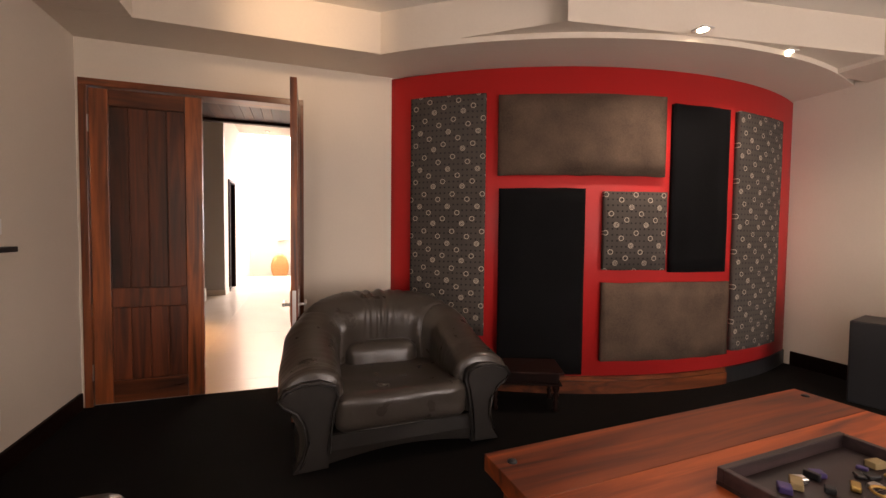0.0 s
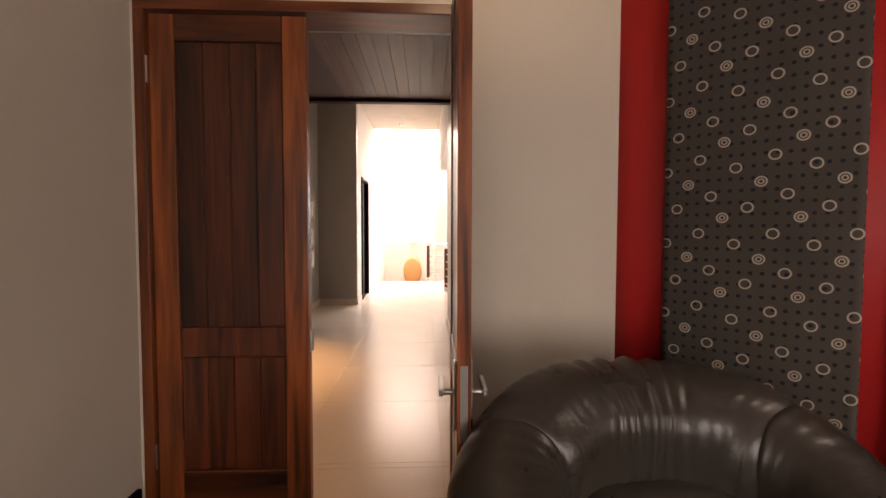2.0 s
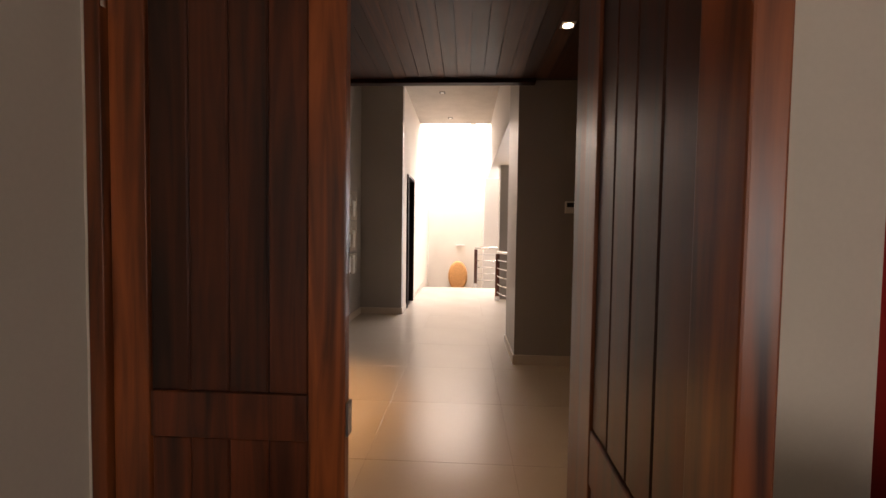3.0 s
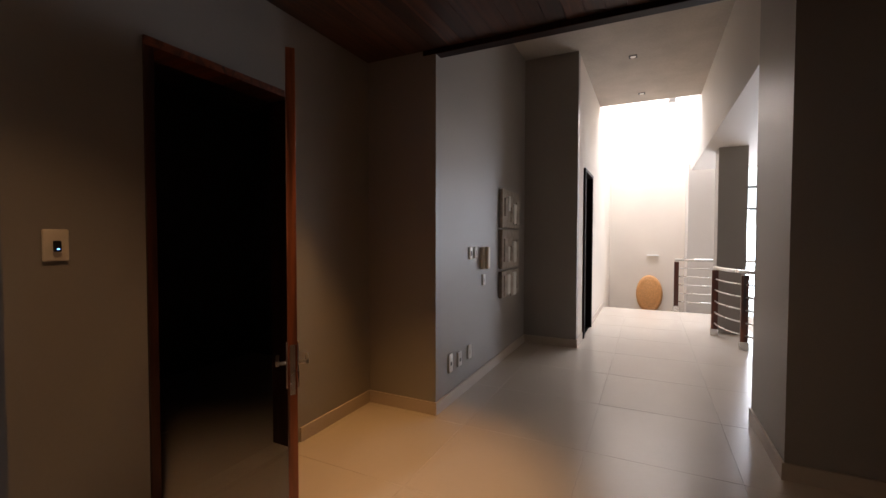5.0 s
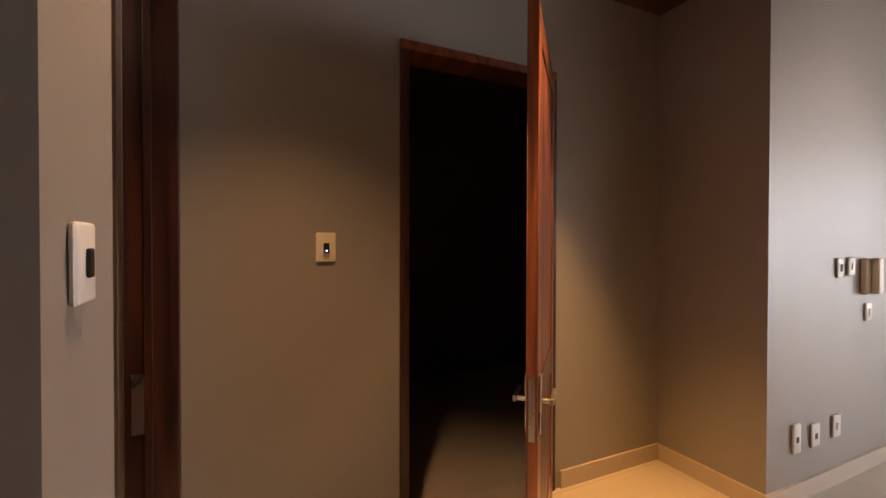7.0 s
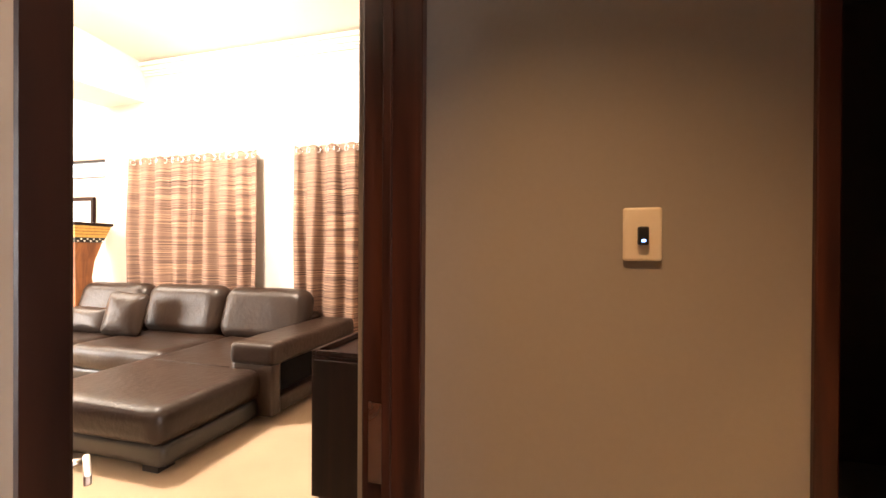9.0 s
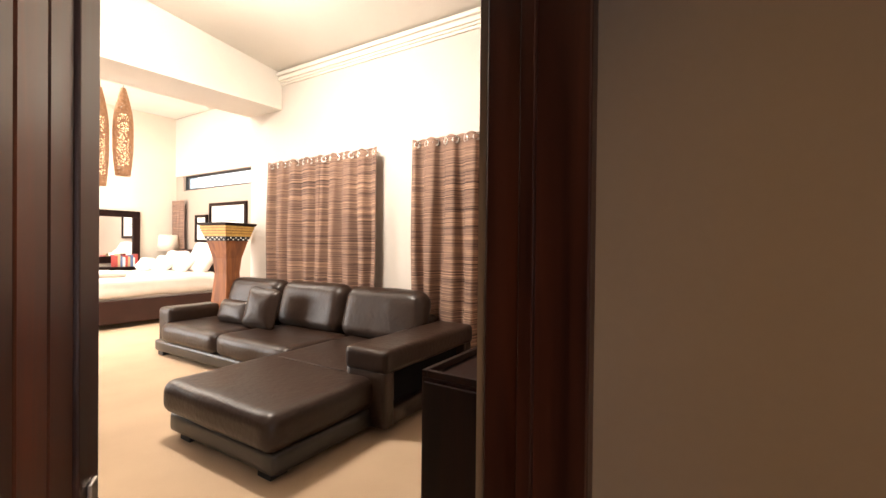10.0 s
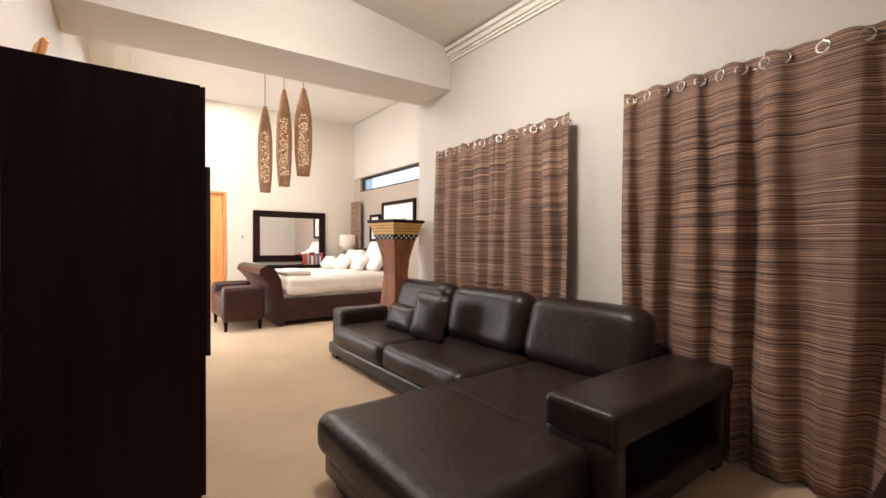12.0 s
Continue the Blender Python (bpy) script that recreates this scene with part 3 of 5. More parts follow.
sloped("ceiling_bedroom", BX - 0.15, -1.335, 0.02, 4.7, 3.6, 4.06, 0.15, WHITE, "white sloping bedroom ceiling")
sloped("beam_bedroom", BX - 0.0, -1.9, -0.68, 0.018, 3.14, 3.045, 1.1, WHITE, "white plaster beam across the bedroom")
sloped("ceiling_bed_end", -6.65, -1.75, -5.2, -0.66, 4.06, 3.98, 0.15, WHITE, "white ceiling above the bed")
bm = bmesh.new()
for a, b, d in ((0.0, 0.03, 0.022), (0.03, 0.055, 0.04), (0.055, 0.105, 0.062), (0.105, 0.15, 0.095)):
    box(BX, 0.02, 3.45 + a, BX + d, 4.555, 3.45 + b, 0.005, bm=bm)
structure("cornice", bm, WHITE, "white stepped plaster cornice", "cornice")
bm = box(BX + 0.0, -0.65, 0, BX + 0.015, 4.55, 0.09)
structure("baseboard_bedroom", bm, WHITE, "white bedroom skirting", "skirting")


def window(name, axis, at, a0, a1, z0, z1, bars, label, mat_frame=BLACK):
    """A window in the opening with a frame, bars and one pane."""
    w = tagged(new(name), label, "window", kind="structure")
    t = 0.04

    def b(u0, u1, v0, v1, d=0.03):
        return box(u0, at - d, v0, u1, at + d, v1) if axis == "x" else box(at - d, u0, v0, at + d, u1, v1)

    for u0, u1, v0, v1 in ((a0, a1, z0, z0 + t), (a0, a1, z1 - t, z1), (a0, a0 + t, z0 + t, z1 - t), (a1 - t, a1, z0 + t, z1 - t)):
        part("frame", b(u0, u1, v0, v1), mat_frame, w)
    for k in bars:
        part("bar", b(a0 + t, a1 - t, k - 0.02, k + 0.02, 0.02), mat_frame, w)
    p = part("pane", b(a0 + t, a1 - t, z0 + t, z1 - t, 0.003), GLASS, w)
    p.visible_shadow = False
    return w


window("window_hall", "x", 15.1, 1.35, 3.6, -1.0, 3.0, (2.0, 2.45), "tall dark-framed window of the stair hall")
window("window_strip", "y", -6.58, -4.75, -1.2, 2.47, 2.78, (), "strip window above the bed")
window("window_garden", "y", -1.82, -4.4, -1.9, 0.0, 2.4, (1.1,), "glazed garden doors of the bedroom")
window("window_music", "x", -2.68, 2.0, 4.6, 0.0, 2.5, (1.1,), "glazed doors of the music room")
window("window_curtained", "y", BX - 0.08, 0.15, 1.6, 0.9, 2.2, (), "window behind a closed curtain")
window("window_curtained_wide", "y", BX - 0.08, 2.5, 4.0, 0.2, 2.2, (), "window behind two curtains")

for nm, m4, w, h in (("backdrop_hall", pose(2.5, 15.9, 1.0, 90), 5, 6), ("backdrop_strip", pose(-7.4, -2.9, 2.6, 0, 90), 3, 6), ("backdrop_curtain", pose(-6.3, 2.9, 1.2, 0, 90), 5, 5), ("backdrop_garden", pose(-0.9, -3.2, 1.2, 0, 90), 4, 5), ("backdrop_terrace", pose(2.2, -3.6, 1.2, 90), 6, 4)):
    bm = bmesh.new()
    bmesh.ops.create_grid(bm, x_segments=1, y_segments=1, size=0.5, matrix=m4 @ Matrix.Diagonal((w if "90" in nm else w, h, 1, 1)))
    structure(nm, bm, HAZE, "plain bright overcast sky beyond the window", "backdrop")
structure("ground", box(-300, -300, -3.3, 300, 300, -3.05), mat("dry_lawn", (0.13, 0.13, 0.06), 0.95, vary=0.4, scale=0.4), "dry lawn round the house", "ground")

# ---- doors ----


def door_leaf(parent, w, h, name="leaf", panels=4, handle=True, t=0.044, edge=None):
    """A framed leaf with upright planks in two panels. Hinge edge at x = 0, thickness about y = 0."""
    st, top, mid0, mid1, bot = 0.115, h - 0.12, 0.72, 0.86, 0.17
    e = 0.0015
    wa, wb = (edge, edge) if edge else (DOORWOOD, DOORWOODX)
    body = part(name, box(st, -0.008, bot, w - st, 0.008, top), PANELWOOD, parent, "dark core of the plank panels")
    for x0 in (0, w - st):
        part("stile", box(x0 + e, -t / 2, 0.008, x0 + st - e, t / 2, h, 0.004), wa, body, "hardwood stile")
    for z0, z1 in ((0.008, bot), (mid0, mid1), (top, h)):
        part("rail", box(st + e, -t / 2 + 0.001, z0, w - st - e, t / 2 - 0.001, z1, 0.004), wb if z0 != mid0 else PANELWOOD, body, "hardwood rail")
    pw = (w - 2 * st) / panels
    for z0, z1 in ((bot, mid0), (mid1, top)):
        for k in range(panels):
            part("plank", box(st + k * pw + 0.002, -0.015, z0 + 0.002, st + (k + 1) * pw - 0.002, 0.015, z1 - 0.002, 0.004, seg=1), PANELWOOD, body)
    if handle:
        hx = w - 0.055
        for s in (-1, 1):
            hd = part("door_handle", box(hx - 0.02, s * t / 2, 0.68, hx + 0.02, s * (t / 2 + 0.008), 0.9, 0.003), STEEL, body, "brushed steel handle on a tall plate")
            part("lever", tube([(hx, s * (t / 2), 0.8), (hx, s * (t / 2 + 0.05), 0.8)], 0.01), STEEL, hd, smooth=True)
            part("grip", box(hx - 0.125, s * (t / 2 + 0.04), 0.788, hx + 0.014, s * (t / 2 + 0.056), 0.812, 0.004), STEEL, hd)
        part("lock_face", box(w - 0.001, -0.012, 0.66, w + 0.002, 0.012, 0.9), STEEL, body)
    return body


def door_frame(parent, x0, x1, y0, y1, h, fw=0.05, edge=None):
    for a, b in ((x0, x0 + fw), (x1 - fw, x1)):
        part("jamb", box(a, y0, 0, b, y1, h - fw, 0.004), edge or DOORWOOD, parent)
    part("head", box(x0, y0, h - fw, x1, y1, h, 0.004), DOORWOODX, parent)


d1 = tagged(new("door_1"), "double red hardwood door, one leaf shut and one open", "door", kind="structure")
door_frame(d1, -1.18, 0.327, 4.32, 4.508, 2.365)
left = door_leaf(d1, 0.715, 2.305, "fixed_leaf", handle=False)
left.matrix_basis = pose(-1.128, 4.365, 0)
right = door_leaf(d1, 0.70, 2.305, "open_leaf")
right.matrix_basis = pose(0.275, 4.31, 0, 0, 0, -91.5)
for z in (0.25, 2.05):
    part("hinge", cyl(-1.133, 4.332, z - 0.06, z + 0.06, 0.009, seg=10), STEEL, left).matrix_parent_inverse = pose(-1.128, 4.365, 0).inverted()
part("strike_plate", box(-0.412, 4.345, 0.74, -0.405, 4.385, 0.84), STEEL, d1)

d2 = tagged(new("door_2"), "open hardwood plank door of the bedroom, its wood darkened for shade", "door", kind="structure")
door_frame(d2, -2.42, -1.51, 4.535, 4.708, 2.365, 0.04, SHADEDDOOR)
leaf2 = door_leaf(d2, 0.86, 2.3, "open_leaf", 6, edge=SHADEDDOOR)
leaf2.matrix_basis = pose(-1.6, 4.55, 0, 0, 0, 180 + 57.3)
part("door_stop", box(-2.38, 4.6, 0, -2.366, 4.625, 2.32, 0.002), SHADEDDOOR, d2)
part("strike_plate", box(-2.377, 4.56, 0.7, -2.37, 4.6, 0.92), STEEL, d2)

d3 = tagged(new("door_3"), "hardwood door standing open to an unlit room, jambs darkened for shade", "door", kind="structure")
for a, b in ((5.595, 5.64), (6.473, 6.518)):
    part("jamb", box(-2.58, a, 0, -2.405, b, 2.313, 0.004), SHADEDDOOR, d3)
part("head", box(-2.58, 5.595, 2.313, -2.405, 6.518, 2.358, 0.004), DOORWOODX, d3)
leaf3 = door_leaf(d3, 0.83, 2.3, "open_leaf")
leaf3.matrix_basis = pose(-2.40, 6.465, 0, 0, 0, -43.4)

d4 = tagged(new("door_4"), "dark timber door frame in the stair hall", "door", kind="structure")
for a, b in ((10.5, 10.545), (11.329, 11.374)):
    part("jamb", box(-1.25, a, 0, -1.07, b, 2.315, 0.004), WENGE, d4)
part("head", box(-1.25, 10.5, 2.315, -1.07, 11.374, 2.36, 0.004), WENGE, d4)
part("leaf", box(-1.2, 10.55, 0.01, -1.16, 11.325, 2.31), WENGE, d4)

d5 = tagged(new("door_5"), "orange pine door in the bedroom end wall", "door", kind="structure")
part("jamb", box(-3.83, -5.2, 0, -3.785, -5.03, 2.255, 0.004), ORANGEWOOD, d5)
part("jamb", box(-3.045, -5.2, 0, -3.0, -5.03, 2.255, 0.004), ORANGEWOOD, d5)
part("head", box(-3.83, -5.2, 2.255, -3.0, -5.03, 2.3, 0.004), ORANGEWOOD, d5)
l5 = part("leaf", box(-3.78, -5.12, 0.01, -3.05, -5.075, 2.25, 0.004), ORANGEWOOD, d5)
part("hinge", box(-3.79, -5.075, 1.9, -3.775, -5.065, 2.02), STEEL, l5)

# ---- music room things ----


def wall_panel(d0, d1, z0, z1, material, label):
    bm = arc_block(d0, d1, z0, z1, ARC_R + 0.045, ARC_R + 0.006, 26, True, 0.018)
    return tagged(part("acoustic_panel", bm, material, smooth=True), label, "acoustic panel", "padded panels on the red wall")


wall_panel(-40.3, -30.5, 0.45, 2.42, RINGS, "tall charcoal fabric panel with pale rings on red wall")
wall_panel(-29.0, -8.3, 1.765, 2.40, SUEDE, "wide brown suede panel on the red wall")
wall_panel(-28.8, -18.4, 0.16, 1.66, BLACKCLOTH, "tall black velvet panel on the red wall")
wall_panel(-16.1, -7.9, 1.01, 1.64, RINGS, "small square ring-patterned fabric panel on red wall")
wall_panel(-7.2, 1.6, 0.99, 2.355, BLACKCLOTH, "upright black velvet panel on the red wall")
wall_panel(-16.1, 2.5, 0.27, 0.905, SUEDE, "low brown suede panel on the red wall")
wall_panel(3.4, 14.5, 0.29, 2.36, RINGS, "tall narrow ring-patterned fabric panel near the corner")


def rolled_leather(q0, q1, side, bulge):
    """A stretch of the stuffed horseshoe of the armchair: q = 0 is the front of an arm, q = 1 the middle of the back."""
    straight, rx, ry = 0.46, 0.43, 0.34
    n = max(10, int(70 * abs(q1 - q0)))
    bm, rings = bmesh.new(), []
    for i in range(n + 1):
        q = q0 + (q1 - q0) * i / n
        far = q > 1
        m = 2 - q if far else q
        run = m * (straight + 0.62)
        if run < straight:
            x, y, ux, uy = -rx, -0.47 + run, -1.0, 0.0
        else:
            th = (run - straight) / 0.62 * math.pi / 2
            x, y = -rx * math.cos(th), -0.01 + ry * math.sin(th)
            ux, uy = -math.cos(th), math.sin(th)
        if far:
            x, ux = -x, -ux
        x, ux = x * side, ux * side
        b = (1 - math.cos(math.pi * min(1.0, m * 1.12))) / 2
        top = 0.575 + 0.29 * b + bulge * 0.012
        k = 1 - 0.38 * b
        end = min(1.0, min(i, n - i) / (0.05 * n + 1.5))
        puff = 0.82 + 0.18 * math.sqrt(max(0.0, 1 - (1 - end) ** 2))
        prof = [(-0.06 - 0.09 * b, 0.16), (-0.10 - 0.075 * b, 0.34), (-0.135 - 0.03 * b - 0.025 * bulge, top - 0.17), (-0.12 - 0.012 * bulge, top - 0.06), (-0.055, top - 0.008), (0.03, top), (0.11 * k, top - 0.03), (0.165 * k, top - 0.09), (0.17 * k, top - 0.15), (0.13 * k, top - 0.2), (0.085 * k + 0.01, top - 0.28), (0.075, 0.2), (0.09, 0.04)]
        ring = []
        steps = 4
        for a in range(len(prof) - 1):
            p0, p1, p2, p3 = (Vector(prof[max(0, min(len(prof) - 1, a + d))]) for d in (-1, 0, 1, 2))
            for c in range(steps):
                t = c / steps
                w = 0.5 * (2 * p1 + (p2 - p0) * t + (2 * p0 - 5 * p1 + 4 * p2 - p3) * t * t + (3 * p1 - p0 - 3 * p2 + p3) * t ** 3)
                mid = Vector((0.0, top - 0.13))
                roll = max(0.0, min(1.0, (w.y - top + 0.3) / 0.15))
                off = w - mid
                wr = 0.012 * noise.noise(Vector((x * 5, y * 5, w.y * 5 + side)))
                wr += 0.005 * roll * math.sin(q * 150 + 5 * noise.noise(Vector((q * 6, w.x * 9, w.y * 9)))) * (1 - end * 0.75)
                if bulge and w.x < 0.06:
                    wr += 0.011 * math.sin(x * 88 + 2.5 * noise.noise(Vector((x * 9, w.y * 5, 1.0)))) * max(0.0, 1 - abs(x) / 0.24) * min(1.0, max(0.0, (w.y - 0.4) * 6))
                w = mid + off * (1 + roll * (puff - 1)) + off.normalized() * wr
                ring.append(bm.verts.new((x + ux * w.x, y + uy * w.x, w.y)))
        ring.append(bm.verts.new((x + ux * prof[-1][0], y + uy * prof[-1][0], prof[-1][1])))
        rings.append(ring)
    for p, r in zip(rings, rings[1:]):
        for k in range(len(p)):
            bm.faces.new((p[k], p[(k + 1) % len(p)], r[(k + 1) % len(p)], r[k]))
    bm.faces.new(rings[0][::-1])
    bm.faces.new(rings[-1])
    bmesh.ops.recalc_face_normals(bm, faces=bm.faces)
    return bm


def armchair():
    a = thing("armchair", pose(0.835, 3.44, 0, 0, 0, 2) @ Matrix.Diagonal((1.12, 1.0, 0.98, 1.0)), "worn grey-black leather armchair with rolled arms", "chair")
    for side in (1, -1):
        part("arm", rolled_leather(0.0, 0.6, side, 0.0), GREYLEATHER, a, "fat rolled leather arm with gathered front", smooth=True)
    part("backrest", rolled_leather(0.56, 1.44, 1, 1.0), GREYLEATHER, a, "rounded leather back with pleats", smooth=True)
    bm = soft(-0.345, -0.525, 0.205, 0.345, 0.2, 0.42, 7.5, 26, 0.007, 0.015, 3.0)
    for v in bm.verts:
        if v.co.y < -0.38:
            v.co.y += 0.004 * math.sin(v.co.x * 70 + 3 * noise.noise(v.co * 7)) * max(0, min(1, (v.co.z - 0.28) * 12))
    part("seat", bm, GREYLEATHER, a, "worn leather seat cushion", smooth=True)
    part("lumbar_cushion", soft(-0.23, -0.04, 0.34, 0.23, 0.24, 0.565, 6, 14, 0.006, seed=2.0, m=pose(0, 0, 0, -8)), GREYLEATHER, a, smooth=True)
    # front panel with a scooped lower edge
    bm = bmesh.new()
    cols = []
    for i in range(17):
        x = -0.42 + 0.84 * i / 16
        low = 0.035 + 0.05 * math.cos(x / 0.42 * math.pi / 2)
        cols.append([bm.verts.new((x, y, z)) for y, z in ((-0.475, low), (-0.485, 0.12), (-0.48, 0.215), (-0.3, 0.225), (-0.3, low))])
    for p, r in zip(cols, cols[1:]):
        for k in range(5):
            bm.faces.new((p[k], p[(k + 1) % 5], r[(k + 1) % 5], r[k]))
    bm.faces.new(cols[0])
    bm.faces.new(cols[-1][::-1])
    bmesh.ops.recalc_face_normals(bm, faces=bm.faces)
    fp = part("front_panel", bm, LEATHER, a, "smooth black leather front panel")
    part("piping", tube([(-0.36, -0.49, 0.212), (0, -0.495, 0.212), (0.36, -0.49, 0.212)], 0.007), LEATHER, fp, smooth=True)
    part("seat_base", box(-0.42, -0.3, 0.04, 0.42, 0.3, 0.22, 0.01), LEATHER, a)
    for s in (-1, 1):
        # scrolled facing of the arm, flared at its head and foot
        edge = [(0.375, 0.035), (0.372, 0.12), (0.366, 0.22), (0.35, 0.34), (0.33, 0.43), (0.345, 0.49), (0.41, 0.52), (0.5, 0.515), (0.575, 0.485), (0.6, 0.44), (0.57, 0.4), (0.52, 0.36), (0.485, 0.29), (0.475, 0.2), (0.5, 0.1), (0.535, 0.03)]
        bm = bmesh.new()
        f = [bm.verts.new((s * x, -0.515, z)) for x, z in edge]
        b = [bm.verts.new((s * x, -0.40, z)) for x, z in edge]
        bm.faces.new(f)
        bm.faces.new(b[::-1])
        for k in range(len(edge)):
            bm.faces.new((f[k], b[k], b[(k + 1) % len(edge)], f[(k + 1) % len(edge)]))
        bmesh.ops.recalc_face_normals(bm, faces=bm.faces)
        bmesh.ops.bevel(bm, geom=[e for e in bm.edges if e.verts[0].co.y < -0.45 and e.verts[1].co.y < -0.45], offset=0.016, segments=4, affect="EDGES")
        fac = part("arm_front", bm, LEATHER, a, "smooth black scroll on the arm front")
        part("piping", tube([(s * x, -0.512, z) for x, z in edge[1:15]], 0.0065), LEATHER, fac, smooth=True)
    return a


armchair()


def turned_leg(h, r=0.022):
    return lathe([(r * 0.7, 0), (r, 0.02), (r * 0.6, 0.05), (r * 0.9, h * 0.35), (r * 0.55, h * 0.45), (r * 1.1, h * 0.6), (r * 0.7, h * 0.7), (r * 1.2, h * 0.85), (r * 1.2, h)], 14)


def side_table():
    a = thing("side_table", pose(1.9, 3.44, 0, 0, 0, -22) @ Matrix.Diagonal((1.0, 1.0, 0.78, 1.0)), "small dark wooden side table with turned legs", "table")
    part("tabletop", box(-0.27, -0.17, 0.36, 0.27, 0.17, 0.385, 0.008), WENGE, a)
    part("drawer", box(-0.24, -0.14, 0.27, 0.24, 0.14, 0.36, 0.004), WENGE, a)
    part("lower_moulding", box(-0.26, -0.16, 0.25, 0.26, 0.16, 0.27, 0.006), WENGE, a)
    for x in (-0.22, 0.22):
        for y in (-0.12, 0.12):
            p = part("leg", turned_leg(0.25), WENGE, a, smooth=True)
            p.location = (x, y, 0)
    return a


side_table()


def coffee_table():
    a = thing("coffee_table", pose(1.96, 1.53, 0, 0, 0, 3), "low heavy table of worn red-brown planks", "table")
    k = 4
    for i in range(k):
        y0 = -0.62 + 1.24 * i / k
        part("plank", box(-0.97, y0 + 0.0006, 0.385, 0.97, y0 + 1.24 / k - 0.0006, 0.45, 0.003), TABLEWOOD, a)
    for s in (-1, 1):
        part("end_board", box(s * 0.86 - 0.07, -0.56, 0.33, s * 0.86 + 0.07, 0.56, 0.384, 0.006), TABLEWOOD, a)
        for y in (-0.5, 0.5):
            part("leg", box(s * 0.86 - 0.06, y - 0.06, 0, s * 0.86 + 0.06, y + 0.06, 0.329, 0.008), TABLEWOOD, a)
            part("bolt", lathe([(0.02, 0.45), (0.018, 0.455), (0.01, 0.459), (0.002, 0.46)], 12, at=(s * 0.9, y * 1.06, 0)), BLACK, a, smooth=True)
    return a


coffee_table()


def tray():
    a = thing("wooden_tray", pose(2.0, 1.50, 0.452, 0, 0, 3), "dark wooden tray with small odds and ends", "tray")
    part("base", box(-0.36, -0.19, 0, 0.36, 0.19, 0.012), TRAYWOOD, a)
    for x0, y0, x1, y1 in ((-0.36, -0.19, 0.36, -0.165), (-0.36, 0.165, 0.36, 0.19), (-0.36, -0.165, -0.335, 0.165), (0.335, -0.165, 0.36, 0.165)):
        part("side", box(x0, y0, 0.012, x1, y1, 0.062, 0.004), TRAYWOOD, a)
    rnd = random.Random(4)
    cols = [BLACK, mat("purple_card", (0.06, 0.04, 0.16), 0.5), mat("gold_tin", (0.5, 0.33, 0.1), 0.35, metal=0.8), mat("tan_card", (0.3, 0.22, 0.1), 0.7), STEEL, BLACK]
    names = ["small_box", "matchbox", "tin", "card_pack", "lighter", "remote_control"]
    for i in range(16):
        w, d, h = rnd.uniform(0.014, 0.036), rnd.uniform(0.009, 0.02), rnd.uniform(0.008, 0.026)
        j = i % 6
        o = part(names[j], box(-w, -d, 0, w, d, h, 0.004), cols[j])
        o.matrix_basis = pose(2.0 - 0.25 + 0.034 * i, 1.50 + rnd.uniform(-0.1, 0.1), 0.466, 0, 0, rnd.uniform(0, 180))
        tagged(o, "small " + names[j].replace("_", " ") + " lying in the wooden tray", names[j].replace("_", " "))
    o = part("ring", tube([(2.02 + 0.035 * math.cos(k / 16 * 6.283), 1.41 + 0.035 * math.sin(k / 16 * 6.283), 0.5) for k in range(16)], 0.005, closed=True), cols[2], smooth=True)
    tagged(o, "gold coloured ring lying in the tray", "ring")


tray()


def speaker(x, y, w, d, h, yaw, label, cones):
    a = thing("loudspeaker", pose(x, y, 0, 0, 0, yaw), label, "loudspeaker", "loudspeakers")
    part("cabinet", box(-w / 2, -d / 2, 0, w / 2, d / 2, h, 0.012), BLACK, a)
    for z, r in cones:
        part("cone", lathe([(r, 0), (r * 0.95, 0.012), (r * 0.8, 0.0), (r * 0.3, -0.03), (0.01, -0.02)], 24), BLACKCLOTH, a, smooth=True).matrix_basis = pose(0, -d / 2 - 0.004, z, 90)
    part("grille", box(-w / 2 + 0.02, -d / 2 - 0.016, 0.03, w / 2 - 0.02, -d / 2 - 0.004, h - 0.03, 0.006), BLACKCLOTH, a)


speaker(4.62, 2.56, 0.42, 0.42, 0.645, 15, "black floor-standing subwoofer beside the wall", [(0.32, 0.14)])
speaker(4.72, 1.98, 0.34, 0.4, 1.02, 30, "tall black floor-standing loudspeaker", [(0.35, 0.11), (0.75, 0.09)])


def footrest():
    a = thing("footstool", pose(-0.62, 1.96, 0, 0, 0, 4), "black leather footstool with steel frame", "stool")
    part("cushion", soft(-0.4, -0.3, 0.26, 0.4, 0.3, 0.46, 6, 12, 0.006), GREYLEATHER, a, smooth=True)
    part("base", box(-0.36, -0.26, 0.06, 0.36, 0.26, 0.27, 0.02), LEATHER, a)
    for x in (-0.3, 0.3):
        for y in (-0.2, 0.2):
            part("foot", cyl(x, y, 0, 0.06, 0.025), BLACK, a)


footrest()


